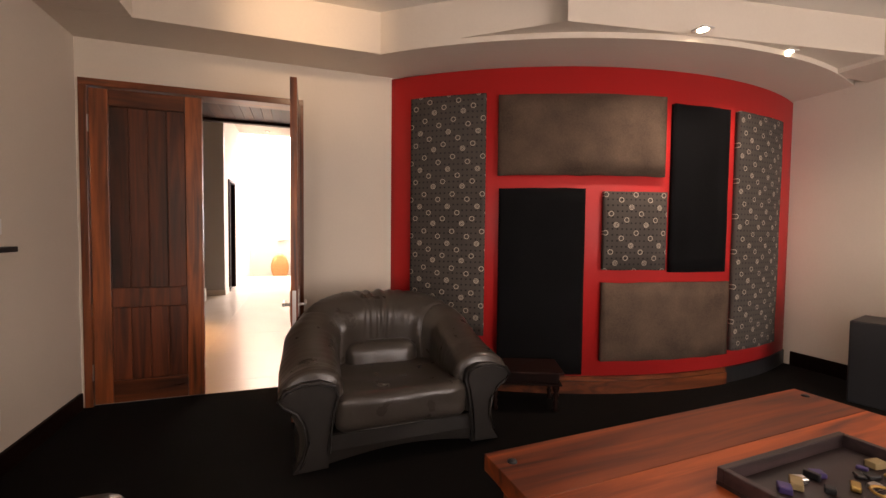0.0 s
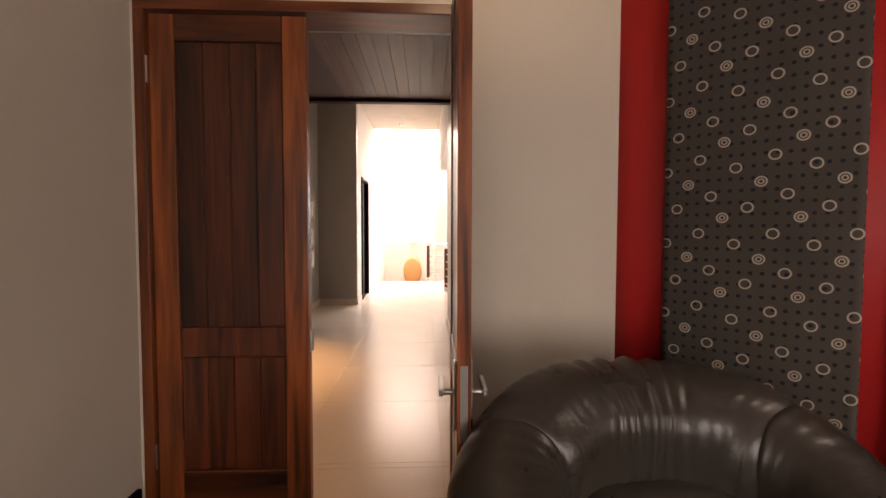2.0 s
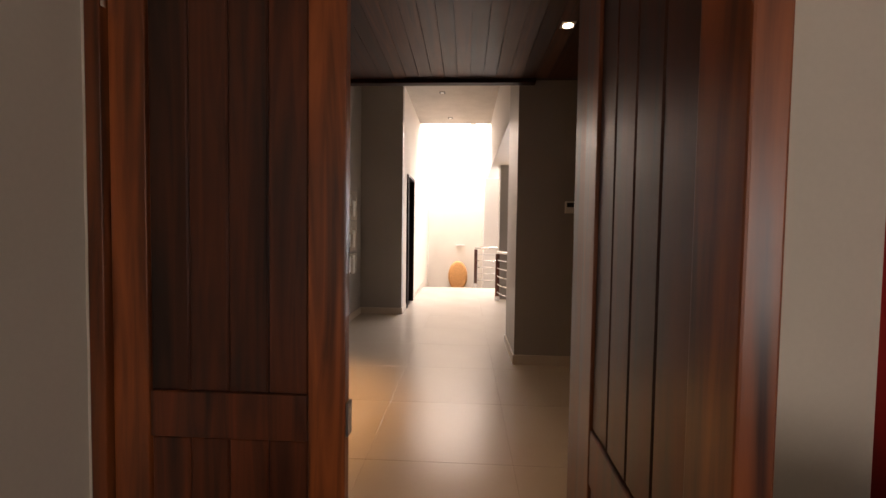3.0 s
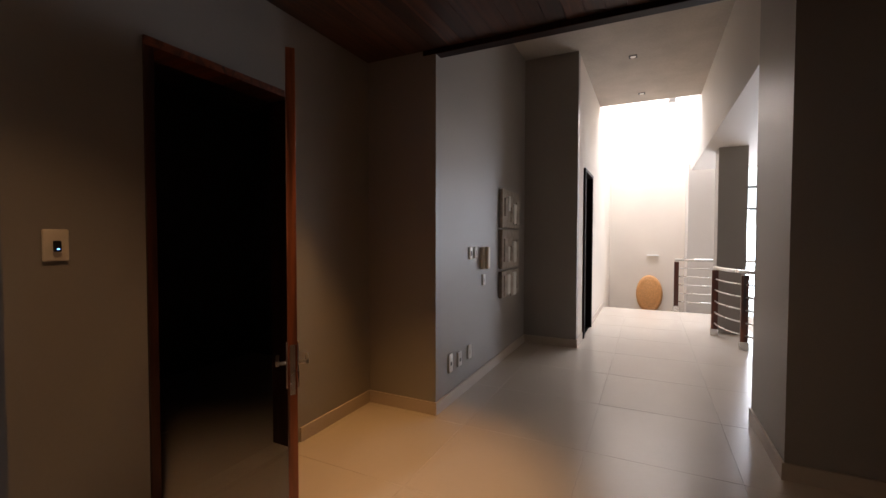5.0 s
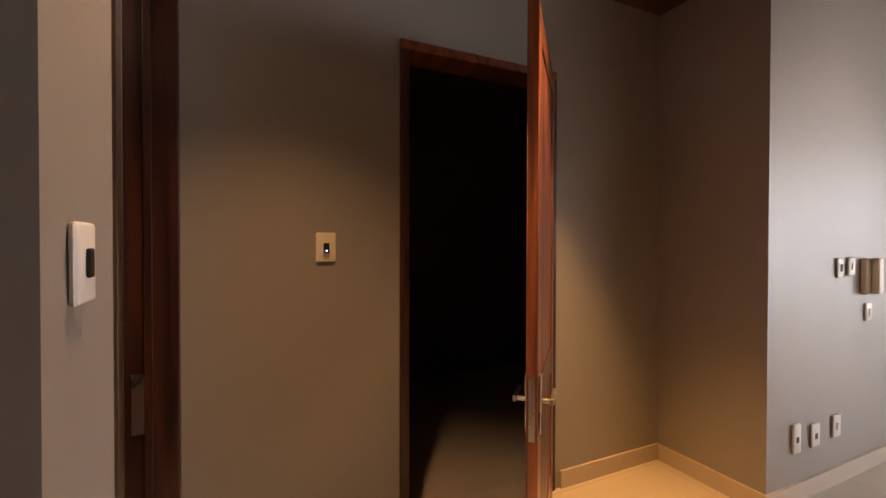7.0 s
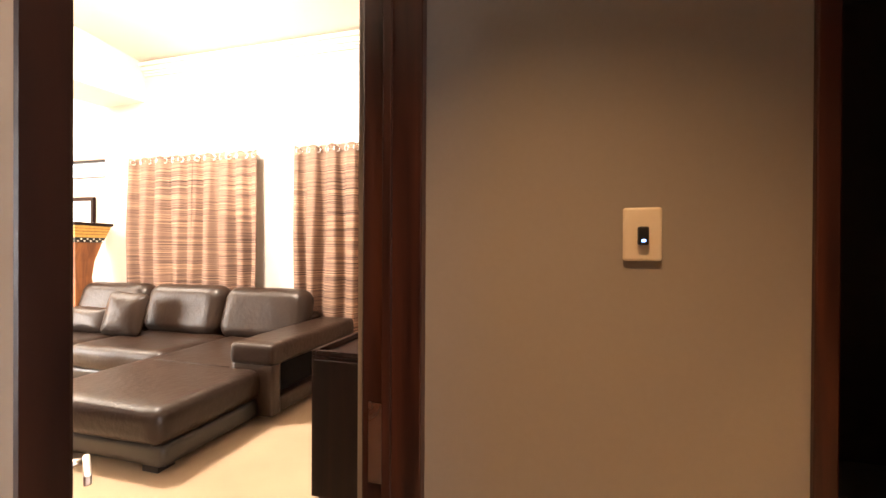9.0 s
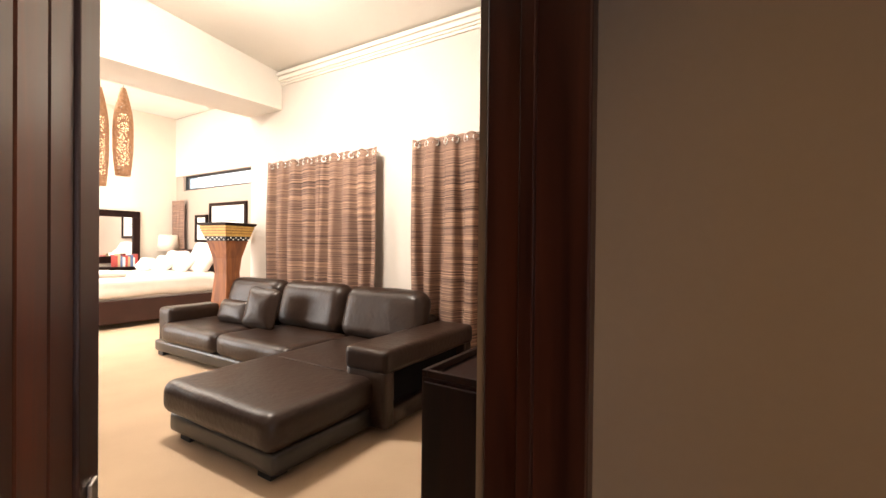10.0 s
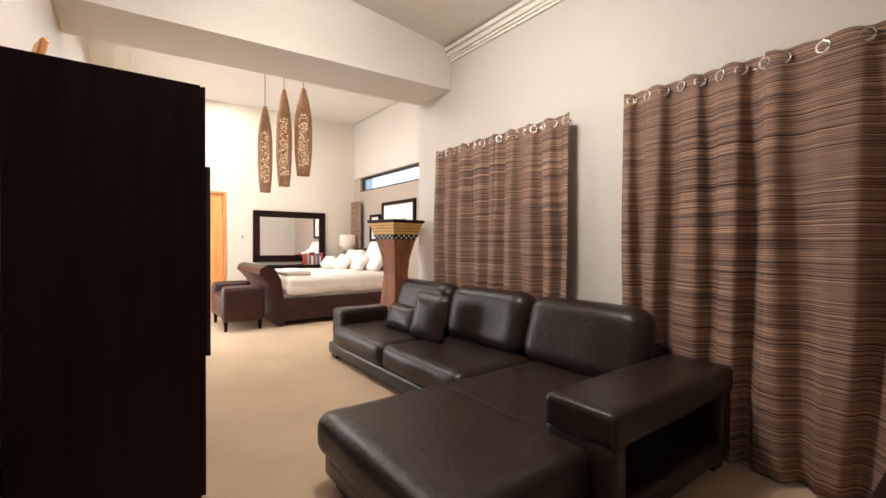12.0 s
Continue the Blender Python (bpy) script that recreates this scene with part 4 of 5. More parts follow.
def plate(x, y, z, w, h, normal, material, inner, label, name="light_switch", kind="rocker"):
    """A wall plate; normal is the way it faces in degrees from +y to the left."""
    a = thing(name, pose(x, y, z, 0, 0, normal), label, name.replace("_", " "))
    part("plate", box(-w / 2, 0.001, -h / 2, w / 2, 0.0145, h / 2, 0.007, seg=3), material, a, smooth=True)
    if kind == "reader":
        s = part("sensor", box(-0.012, 0.0146, -0.026, 0.012, 0.03, 0.018, 0.004), BLACK, a, "black fingerprint sensor")
        part("led", box(-0.004, 0.0301, -0.018, 0.004, 0.0312, -0.013), BLUELED, s, "small blue light")
    elif kind == "socket":
        part("socket", box(-0.012, 0.0146, -0.02, 0.012, 0.017, 0.012, 0.002), BLACK, a)
    else:
        part("rocker", box(-0.012, 0.0146, -0.022, 0.012, 0.02, 0.022, 0.003), inner, a)
    return a


plate(-1.2, 3.365, 1.28, 0.075, 0.115, -90, WHITEPL, WHITEPL, "white light switch on the cream wall")
plate(-1.2, 3.46, 1.305, 0.065, 0.085, -90, WHITEPL, WHITEPL, "small white control plate on the cream wall", "wall_control")
plate(-1.2, 3.38, 0.3, 0.11, 0.12, -90, WHITEPL, BLACK, "white wall socket above the skirting", "wall_socket", "socket")
tv = thing("wall_bracket", pose(-1.2, 3.33, 1.2), "black wall-mounted bracket with a slim panel", "bracket")
part("arm", box(0.0, -0.1, -0.03, 0.05, 0.22, 0.0, 0.004), BLACK, tv)
part("panel", box(0.02, -0.5, 0.0, 0.06, -0.04, 0.4, 0.006), BLACK, tv)


def downlight(x, y, z, label="recessed square downlight, switched on", lit=True, r=0.035):
    a = thing("downlight", pose(x, y, z), label, "downlight", "recessed downlights")
    part("frame", box(-0.05, -0.05, -0.004, 0.05, 0.05, 0.004, 0.002), WHITEPL if lit else BLACK, a)
    part("bulb", cyl(0, 0, -0.007, -0.003, r), BULB if lit else STEEL, a)


for x, y in ((2.85, 2.81), (3.75, 2.85)):
    downlight(x, y, 2.676)
    spot("lamp", x, y, 2.66, 31, LAMP, 140)
# hidden lamp in the ceiling tray above the door
spot("lamp", 0.25, 3.2, 2.76, 8, WARM, 100, (0.1, 1, 0.12))
# ---- passage things ----
plate(-2.42, 5.253, 1.38, 0.086, 0.128, -90, IVORY, BLACK, "ivory fingerprint reader on the grey wall", "fingerprint_reader", "reader")
plate(-1.32, 4.71, 1.365, 0.078, 0.122, 0, WHITEPL, BLACK, "white wall switch with black rocker", "light_switch")
plate(-1.783, 7.63, 0.345, 0.075, 0.16, -90, WHITEPL, BLACK, "white double wall socket above the skirting", "wall_socket", "socket")
plate(-1.783, 7.82, 0.33, 0.085, 0.13, -90, WHITEPL, BLACK, "white wall socket above the skirting", "wall_socket", "socket")
plate(-1.783, 8.05, 0.34, 0.085, 0.13, -90, WHITEPL, WHITEPL, "blank white wall plate above the skirting", "wall_plate")
plate(-1.783, 8.07, 1.26, 0.07, 0.115, -90, WHITEPL, BLACK, "white light switch beside the intercom", "light_switch")
plate(-1.783, 8.2, 1.265, 0.08, 0.11, -90, WHITEPL, WHITEPL, "white light switch beside the intercom", "light_switch")
ph = thing("intercom_phone", pose(-1.783, 8.4, 1.2, 0, 0, -90), "ivory wall intercom with handset", "intercom")
part("base", box(-0.07, 0.001, -0.11, 0.07, 0.035, 0.11, 0.01), IVORY, ph)
part("handset", soft(-0.035, 0.036, -0.105, 0.03, 0.075, 0.115, 6, 8, 0.0), IVORY, ph, smooth=True)
plate(-1.783, 8.42, 0.98, 0.075, 0.11, -90, WHITEPL, WHITEPL, "white light switch below the intercom", "light_switch")
rnd = random.Random(8)
for z0, z1 in ((1.51, 1.95), (1.05, 1.50), (0.72, 1.03)):
    a = thing("relief_picture", pose(-1.783, 9.24, (z0 + z1) / 2, 0, 0, -90), "carved plaster relief panel on the grey wall", "picture", "stacked relief panels")
    w, h = 0.33, (z1 - z0) / 2 - 0.005
    part("panel", box(-w, 0.002, -h, w, 0.045, h, 0.006), STONE, a)
    for k in range(5):
        cx, cz, r = -w + 0.1 + 0.115 * k, rnd.uniform(-h * 0.3, h * 0.3), rnd.uniform(0.05, 0.1)
        part("relief", soft(cx - r * 0.6, 0.04, cz - r * 1.4, cx + r * 0.6, 0.062, cz + r * 1.4, 5, 6, 0.004, seed=k + z0), PAPER if k % 2 else STONE, a, smooth=True)
pn = thing("dark_panel", pose(1.15, 6.86, 1.3, 0, 0, 90), "large dark glazed panel in a thin frame", "panel")
part("frame", box(-0.36, 0.001, -0.86, 0.36, 0.02, 0.86, 0.004), BLACK, pn)
part("pane", box(-0.33, 0.021, -0.83, 0.33, 0.024, 0.83), mat("dark_glass", (0.01, 0.012, 0.012), 0.08, bump=0), pn)
kp = thing("alarm_keypad", pose(0.98, 7.475, 1.62, 0, 0, 180), "small alarm keypads beside the panel", "keypad")
part("keypad", box(-0.05, 0.001, -0.06, 0.05, 0.03, 0.06, 0.005), WHITEPL, kp)
part("display", box(-0.035, 0.031, 0.0, 0.035, 0.033, 0.045), BLACK, kp)
part("sensor", box(-0.16, 0.001, -0.07, -0.08, 0.04, 0.05, 0.008), BLACK, kp)
part("card_holder", box(-0.14, 0.001, -0.2, -0.08, 0.02, -0.08, 0.004), WHITEPL, kp)
downlight(-0.5, 10.45, 3.74, "square black recessed downlight in the hall ceiling", False)
downlight(-0.42, 12.05, 3.74, "square black recessed downlight in the hall ceiling", False)
downlight(-1.8, 6.25, 2.866, "downlight set deep in the plank ceiling", False)
spot("lamp", -1.8, 6.25, 2.84, 240, (1.0, 0.5, 0.14), 60)
downlight(-1.5, 5.05, 2.866, "recessed downlight in the plank ceiling", True)
spot("lamp", -1.5, 5.05, 2.84, 68, (1.0, 0.55, 0.24), 90)
downlight(0.0, 5.5, 2.866, "recessed downlight in the plank ceiling", True)
spot("lamp", 0.0, 5.6, 2.84, 13, (1.0, 0.7, 0.42), 90)
downlight(0.65, 6.3, 2.866, "recessed downlight in the plank ceiling", True)
spot("lamp", 0.65, 6.3, 2.84, 10, (1.0, 0.6, 0.26), 80)


def basket():
    a = thing("woven_disc", pose(-0.26, 14.9, 0.14, 90, 0, 0), "round woven cane disc leaning on the far wall", "basket")
    a.location.y = 14.93
    bm = lathe([(0.33, 0), (0.335, 0.02), (0.30, 0.045), (0.18, 0.06), (0.02, 0.065)], 36)
    for v in bm.verts:
        v.co.y *= 1.25
        v.co.x *= 0.8
    part("disc", bm, WICKER, a, smooth=True)
    for k in range(1, 5):
        bm = tube([(0.8 * 0.066 * k * math.cos(q / 24 * 6.283), 1.25 * 0.066 * k * math.sin(q / 24 * 6.283), 0.068 - 0.004 * k) for q in range(24)], 0.006, 6, closed=True)
        part("weave", bm, WICKER, a, smooth=True)


basket()
st = thing("wall_light", pose(-0.2, 15.0, 1.0, 0, 0, 180), "small white wall light above the disc", "wall light")
part("arm", box(-0.12, 0.0, -0.012, 0.12, 0.05, 0.012, 0.004), WHITEPL, st)


def balustrade(name, pts, label, posts):
    a = thing(name, pose(0, 0, 0), label, "balustrade")
    part("handrail", tube([(x, y, 0.98) for x, y in pts], 0.026, 10), STEEL, a, "round brushed steel handrail", smooth=True)
    for z in (0.18, 0.34, 0.5, 0.66, 0.82):
        part("rail", tube([(x, y, z) for x, y in pts], 0.010, 8), STEEL, a, smooth=True)
    for x, y in posts:
        p = part("post", box(x - 0.04, y - 0.025, 0.0, x + 0.04, y + 0.025, 0.94, 0.006), PANELWOOD, a, "dark red hardwood post")
        part("foot", box(x - 0.05, y - 0.035, 0.0, x + 0.05, y + 0.035, 0.1, 0.004), STEEL, p)


curve = [(0.58 + 1.7 * (1 - math.cos(radians(k * 6))), 11.55 - 1.5 * math.sin(radians(k * 6))) for k in range(16)]
balustrade("balustrade", curve, "curved steel balustrade with red timber posts", [curve[0], curve[5], curve[10], curve[15]])
balustrade("stair_rail", [(0.17, 13.6), (0.9, 13.6), (1.6, 13.6)], "straight steel stair rail with timber post", [(0.2, 13.6), (1.55, 13.6)])

# ---- bedroom things ----


def sofa():
    a = thing("corner_sofa", pose(0, 0, 0), "dark brown leather corner sofa with a chaise", "sofa")
    B = BROWNLEATHER
    part("chaise_base", soft(-4.98, 1.72, 0.05, -3.2, 2.86, 0.19, 9, 10, 0.002), LEATHER, a, "dark leather plinth", smooth=True)
    part("chaise_seat", soft(-4.98, 1.7, 0.18, -3.15, 2.88, 0.41, 6.2, 24, 0.006, 0.02, 1.0, 2.5), B, a, "broad leather chaise cushion", smooth=True)
    part("base", soft(-5.1, -0.78, 0.05, -4.2, 1.72, 0.19, 9, 10, 0.002), LEATHER, a, smooth=True)
    for k in range(2):
        y0 = -0.58 + 1.14 * k
        part("seat_cushion", soft(-5.0, y0 + 0.005, 0.18, -4.16, y0 + 1.135, 0.41, 6, 16, 0.008, 0.015, 2.0 + k, 4), B, a, smooth=True)
    for y0, y1, s in ((-0.52, 0.52, 1), (0.53, 1.57, 4), (1.58, 2.6, 6)):
        part("back_cushion", soft(-0.14, y0, 0.0, 0.14, y1, 0.56, 4.2, 22, 0.01, 0.0, s, 2.4, m=pose(-5.0, 0, 0.36, 0, -14)), B, a, smooth=True)
    part("back_frame", soft(-5.3, -0.7, 0.06, -5.1, 2.6, 0.66, 9, 12, 0.003), B, a, smooth=True)
    part("arm", soft(-5.28, 2.6, 0.44, -3.98, 3.0, 0.61, 9, 16, 0.004, 0, 5.0), B, a, "broad flat leather arm", smooth=True)
    part("arm_front", soft(-4.1, 2.61, 0.06, -3.985, 2.99, 0.46, 10, 8, 0.002), B, a, smooth=True)
    part("arm_back", soft(-5.26, 2.61, 0.06, -5.12, 2.99, 0.46, 10, 8, 0.002), B, a, smooth=True)
    part("arm_base", soft(-5.13, 2.61, 0.06, -4.09, 2.99, 0.19, 10, 10, 0.002), B, a, smooth=True)
    # black block fills the open niche in place of its deep shade
    part("niche_shade", box(-5.13, 2.61, 0.18, -4.09, 2.9, 0.45, 0.004), BLACKCLOTH, a, "black block standing in for the shade in the arm niche")
    part("seam", tube([(-3.99, 1.8 + 0.1 * k, 0.4125 - 0.012 * (k == 0)) for k in range(9)], 0.003, 6), LEATHER, a, "stitched cross seam", smooth=True)
    part("arm", soft(-5.2, -0.86, 0.06, -4.28, -0.58, 0.56, 12, 16, 0.004, 0, 7.0), B, a, smooth=True)
    for x, y in ((-3.3, 2.72), (-3.3, 1.86), (-4.3, -0.7), (-5.15, 2.9), (-5.2, -0.7)):
        part("foot", box(x - 0.06, y - 0.06, 0, x + 0.06, y + 0.06, 0.06, 0.004), BLACK, a)
    return a


sofa()


def scatter(m, label, sx=0.25, sz=0.25):
    bm = soft(-sx, -0.07, -sz, sx, 0.07, sz, 4.5, 16, 0.008, seed=sx * 9)
    for v in bm.verts:
        q = min(1.0, max(abs(v.co.x) / sx, abs(v.co.z) / sz))
        v.co.y *= 1.25 - 0.85 * q ** 3
    ob = part("cushion", bm, BROWNLEATHER, smooth=True)
    ob.matrix_basis = m
    return tagged(ob, label, "cushion", "loose cushions on the sofa")


scatter(pose(-4.68, 0.62, 0.62, 0, -20, 98) @ pose(0, 0, 0, -14, 24, 0), "square dark leather scatter cushion on the sofa", 0.23, 0.23)
scatter(pose(-4.72, 0.06, 0.53, 0, 0, 92) @ pose(0, 0, 0, -18, 0, 0), "oblong dark leather cushion lying on the sofa", 0.3, 0.14)


def curtain(y0, y1, z0, z1, folds, label, seed, gather=0.0):
    a = thing("curtain", pose(BX, 0, 0), label, "curtain", "striped curtains")
    n, rows = folds * 18, 26
    bm = bmesh.new()
    lay = bm.loops.layers.uv.new("UVMap")
    grid = []
    for i in range(n + 1):
        u = i / n
        col = []
        for j in range(rows + 1):
            v = j / rows
            z = z1 + (z0 - z1) * v
            amp = (0.018 + 0.03 * min(1.0, v * 2.5)) * (1 + 0.5 * noise.noise(Vector((u * 5, seed, 2.0))))
            ph = u * folds * 2 * math.pi + 2.0 * v * noise.noise(Vector((u * 4, seed, v * 1.3)))
            x = 0.108 + amp * (math.cos(ph) - 0.35 * math.cos(2 * ph + 0.6) + 0.2 * math.cos(0.5 * ph + seed)) + 0.02 * v * noise.noise(Vector((u * 6, v * 3, seed)))
            y = y0 + (y1 - y0) * u + 0.008 * math.sin(ph * 2) + 0.05 * v * noise.noise(Vector((u * 2.2, v * 2, seed + 5)))
            y += gather * (0.5 - u) * math.sin(v * math.pi) ** 2
            if j == 0:
                z -= 0.008 * (1 - math.cos(ph * 2))
            col.append(bm.verts.new((x, y, z)))
        grid.append(col)
    for i in range(n):
        for j in range(rows):
            q = bm.faces.new((grid[i][j], grid[i + 1][j], grid[i + 1][j + 1], grid[i][j + 1]))
            for lp, (ii, jj) in zip(q.loops, ((i, j), (i + 1, j), (i + 1, j + 1), (i, j + 1))):
                lp[lay].uv = (ii / n * (y1 - y0) * 1.6 + seed, z1 + (z0 - z1) * jj / rows)
    cl = part("cloth", bm, STRIPES, a, smooth=True)
    sd = cl.modifiers.new("thickness", "SOLIDIFY")
    sd.thickness = 0.004
    for k in range(folds * 2):
        u = (k + 0.5) / (folds * 2)
        y = y0 + (y1 - y0) * u
        bm = tube([(0, 0.03 * math.cos(q / 14 * 6.283), 0.03 * math.sin(q / 14 * 6.283)) for q in range(14)], 0.008, 6, closed=True)
        w = folds * 2 * math.pi / (y1 - y0)
        dx, dy = -0.02 * w * (1 if k % 2 == 0 else -1), 1 - 0.016 * w
        e = part("eyelet", bm, STEEL, a, smooth=True)
        e.matrix_basis = pose(0.112, y, z1 - 0.058, 0, 0, 0.6 * math.degrees(math.atan2(-dx, dy)))
    return a


curtain(-0.09, 0.9, 0.03, 2.425, 4, "brown striped eyelet curtain, drawn shut", 1.0)
curtain(0.9, 1.79, 0.03, 2.425, 4, "brown striped eyelet curtain, drawn shut", 2.3)
curtain(2.27, 3.18, 0.02, 2.435, 4, "brown striped eyelet curtain with a bright gap beside it", 3.9, 0.012)
curtain(3.13, 4.45, 0.02, 2.435, 4, "wide brown striped eyelet curtain to the floor", 5.2, 0.012)
for y0, y1 in ((-0.07, 1.77), (2.29, 4.5)):
    r = thing("curtain_rod", pose(BX, 0, 2.37), "thin steel curtain rod on the wall", "curtain rod", "curtain rods")
    part("rod", tube([(0.07, y0, 0), (0.07, y1, 0)], 0.011), STEEL, r, smooth=True)
    for y in (y0 + 0.04, y1 - 0.04):
        part("bracket", box(0.0, y - 0.01, -0.012, 0.11, y + 0.01, 0.012), STEEL, r)


def wardrobe():
    a = thing("wardrobe", pose(0, 0, 0), "tall dark-stained wardrobe with metal handles", "wardrobe")
    part("body", box(-2.63, 0.1, 0.03, -1.92, 1.541, 2.123, 0.004), WENGE, a)
    part("plinth", box(-2.6, 0.12, 0, -1.94, 1.52, 0.03), BLACK, a)
    for y0, y1 in ((0.1, 0.82), (0.822, 1.541)):
        d = part("door", box(-2.652, y0 + 0.003, 0.04, -2.632, y1 - 0.003, 2.118, 0.003), WENGE, a)
        yy = y1 - 0.06 if y0 < 0.5 else y0 + 0.06
        part("handle", tube([(-2.69, yy, 0.85), (-2.69, yy, 1.35)], 0.008), STEEL, d, smooth=True)
    part("edge_bar", box(-2.675, 1.50, 0.75, -2.653, 1.53, 1.72, 0.004), BLACK, a)


wardrobe()
o = part("wooden_ornament", soft(-0.015, -0.07, 0, 0.015, 0.07, 0.12, 7, 8, 0.003), ORANGEWOOD, smooth=True)
o.matrix_basis = pose(-2.0, 1.35, 2.124, 0, -12, 20)
tagged(o, "pale wooden ornament on top of the wardrobe", "ornament")


def sideboard():
    a = thing("sideboard", pose(0, 0, 0), "dark-stained cabinet with a raised rim", "cabinet")
    part("body", box(-4.19, 3.81, 0.04, -3.245, 4.5, 0.775, 0.004), WENGE, a)
    part("plinth", box(-4.16, 3.84, 0, -3.27, 4.48, 0.04), BLACK, a)
    for x0, y0, x1, y1 in ((-4.19, 3.81, -3.245, 3.835), (-4.19, 4.475, -3.245, 4.5), (-4.19, 3.836, -4.165, 4.474), (-3.27, 3.836, -3.245, 4.474)):
        part("rim", box(x0, y0, 0.776, x1, y1, 0.806, 0.003), WENGE, a)
    for y0, y1 in ((3.83, 4.15), (4.154, 4.48)):
        part("door", box(-3.244, y0, 0.06, -3.226, y1, 0.76, 0.003), WENGE, a)


sideboard()


def pot(name, x, y, profile, label, material=CERAMIC, extra=None, z=0.776):
    a = thing(name, pose(x, y, z), label, name.replace("_", " "))
    part("body", lathe(profile, 32), material, a, smooth=True)
    if extra:
        for nm, bm, mt, lb in extra:
            part(nm, bm, mt, a, lb, smooth=True)
    return a


pot("bowl", -3.435, 4.076, [(0.026, 0), (0.03, 0.006), (0.05, 0.035), (0.073, 0.066), (0.0735, 0.069), (0.069, 0.067), (0.045, 0.045), (0.005, 0.035)], "small cream bowl with gold rim on the cabinet", CERAMIC, [("rim", tube([(0.0725 * math.cos(k / 28 * 6.2832), 0.0725 * math.sin(k / 28 * 6.2832), 0.069) for k in range(28)], 0.002, 6, closed=True), mat("worn_gilt", (0.5, 0.34, 0.14), 0.35, metal=0.8), "thin gilt rim")])
# a black plug in the neck stands for the shade inside
pot("round_vase", -3.467, 4.214, [(0.028, 0), (0.046, 0.012), (0.054, 0.034), (0.046, 0.058), (0.024, 0.068), (0.021, 0.067), (0.018, 0.05), (0.003, 0.045)], "small round cream vase with a dark mouth", CERAMIC, [("mouth", cyl(0, 0, 0.05, 0.0672, 0.0205), BLACK, "black plug painting the shade inside the neck")])
pot("lidded_pot", -3.325, 4.185, [(0.032, 0), (0.055, 0.014), (0.063, 0.036), (0.054, 0.06), (0.03, 0.074), (0.012, 0.079), (0.002, 0.08)], "squat cream pot with a metal stopper", CERAMIC, [("stopper", lathe([(0.015, 0.079), (0.012, 0.084), (0.007, 0.088), (0.01, 0.1), (0.008, 0.108), (0.002, 0.11)], 16), mat("dull_brass", (0.36, 0.29, 0.2), 0.4, metal=0.8), "dull metal stopper")])
# neck filled with a black plug for its inner shade
pot("bottle_vase", -3.32, 4.345, [(0.041, 0), (0.041, 0.03), (0.034, 0.1), (0.027, 0.17), (0.026, 0.196), (0.022, 0.197), (0.018, 0.17), (0.002, 0.16)], "tapered cream bottle vase", CERAMIC, [("mouth", cyl(0, 0, 0.17, 0.1972, 0.0215), BLACK, "black plug painting the shade inside the neck")])
pot("banded_pot", -3.53, 4.36, [(0.045, 0), (0.055, 0.05), (0.067, 0.12), (0.075, 0.18), (0.078, 0.236), (0.075, 0.237), (0.072, 0.19), (0.05, 0.06), (0.003, 0.05)], "tall cream pot with dark grey painted bands", CERAMIC, [("band", lathe([(0.0714, 0.145), (0.0757, 0.18), (0.0773, 0.205)], 32), DARKCERAMIC, "dark grey painted band"), ("band", lathe([(0.0775, 0.21), (0.0783, 0.222), (0.0789, 0.234)], 32), DARKCERAMIC, "dark grey painted band")])


def jug():
    a = pot("jug", -3.93, 4.31, [(0.08, 0), (0.087, 0.02), (0.089, 0.15), (0.089, 0.36), (0.083, 0.44), (0.063, 0.5), (0.045, 0.525), (0.042, 0.545), (0.048, 0.565), (0.043, 0.563), (0.037, 0.53), (0.003, 0.5)], "tall cream ceramic jug holding pampas grass")
    part("ear", soft(-0.016, -0.05, -0.022, 0.016, 0.05, 0.022, 4.4, 8, 0.002, m=pose(0.03, -0.07, 0.525, -24, 0, 30)), CERAMIC, a, "small leaf-shaped lug", smooth=True)
    g = thing("pampas_grass", pose(-3.93, 4.31, 1.3), "dry golden pampas plumes standing in the jug", "dried grass")
    rnd = random.Random(3)
    for s in range(5):
        ax, ay, h = rnd.uniform(-0.12, 0.16), rnd.uniform(-0.14, 0.04), rnd.uniform(0.7, 0.98)
        stem = [(ax * q * q, ay * q * q, h * q) for q in [k / 8 for k in range(9)]]
        pl = part("plume", tube(stem, 0.004, 5), PAMPAS, g)
        me = bmesh.new()
        for k in range(1500):
            q = 0.06 + 0.94 * rnd.random()
            c = Vector((ax * q * q, ay * q * q, h * q))
            w = 0.105 * math.sin(min(1, (q + 0.04) / 0.75) * math.pi * 0.72) + 0.012
            th = rnd.uniform(0, 6.283)
            L = rnd.uniform(0.04, 0.11)
            out = Vector((math.cos(th), math.sin(th), 0))
            e1 = c + out * w * rnd.uniform(0.3, 1) + Vector((0, 0, L))
            mid = (c + e1) / 2 + Vector((0, 0, 0.012))
            side = Vector((-out.y, out.x, 0)) * 0.0016
            v = [me.verts.new(c - side), me.verts.new(c + side), me.verts.new(mid + side * 0.8), me.verts.new(mid - side * 0.8), me.verts.new(e1)]
            me.faces.new(v[:4])
            me.faces.new((v[3], v[2], v[4]))
        part("hairs", me, PAMPAS, pl)


jug()


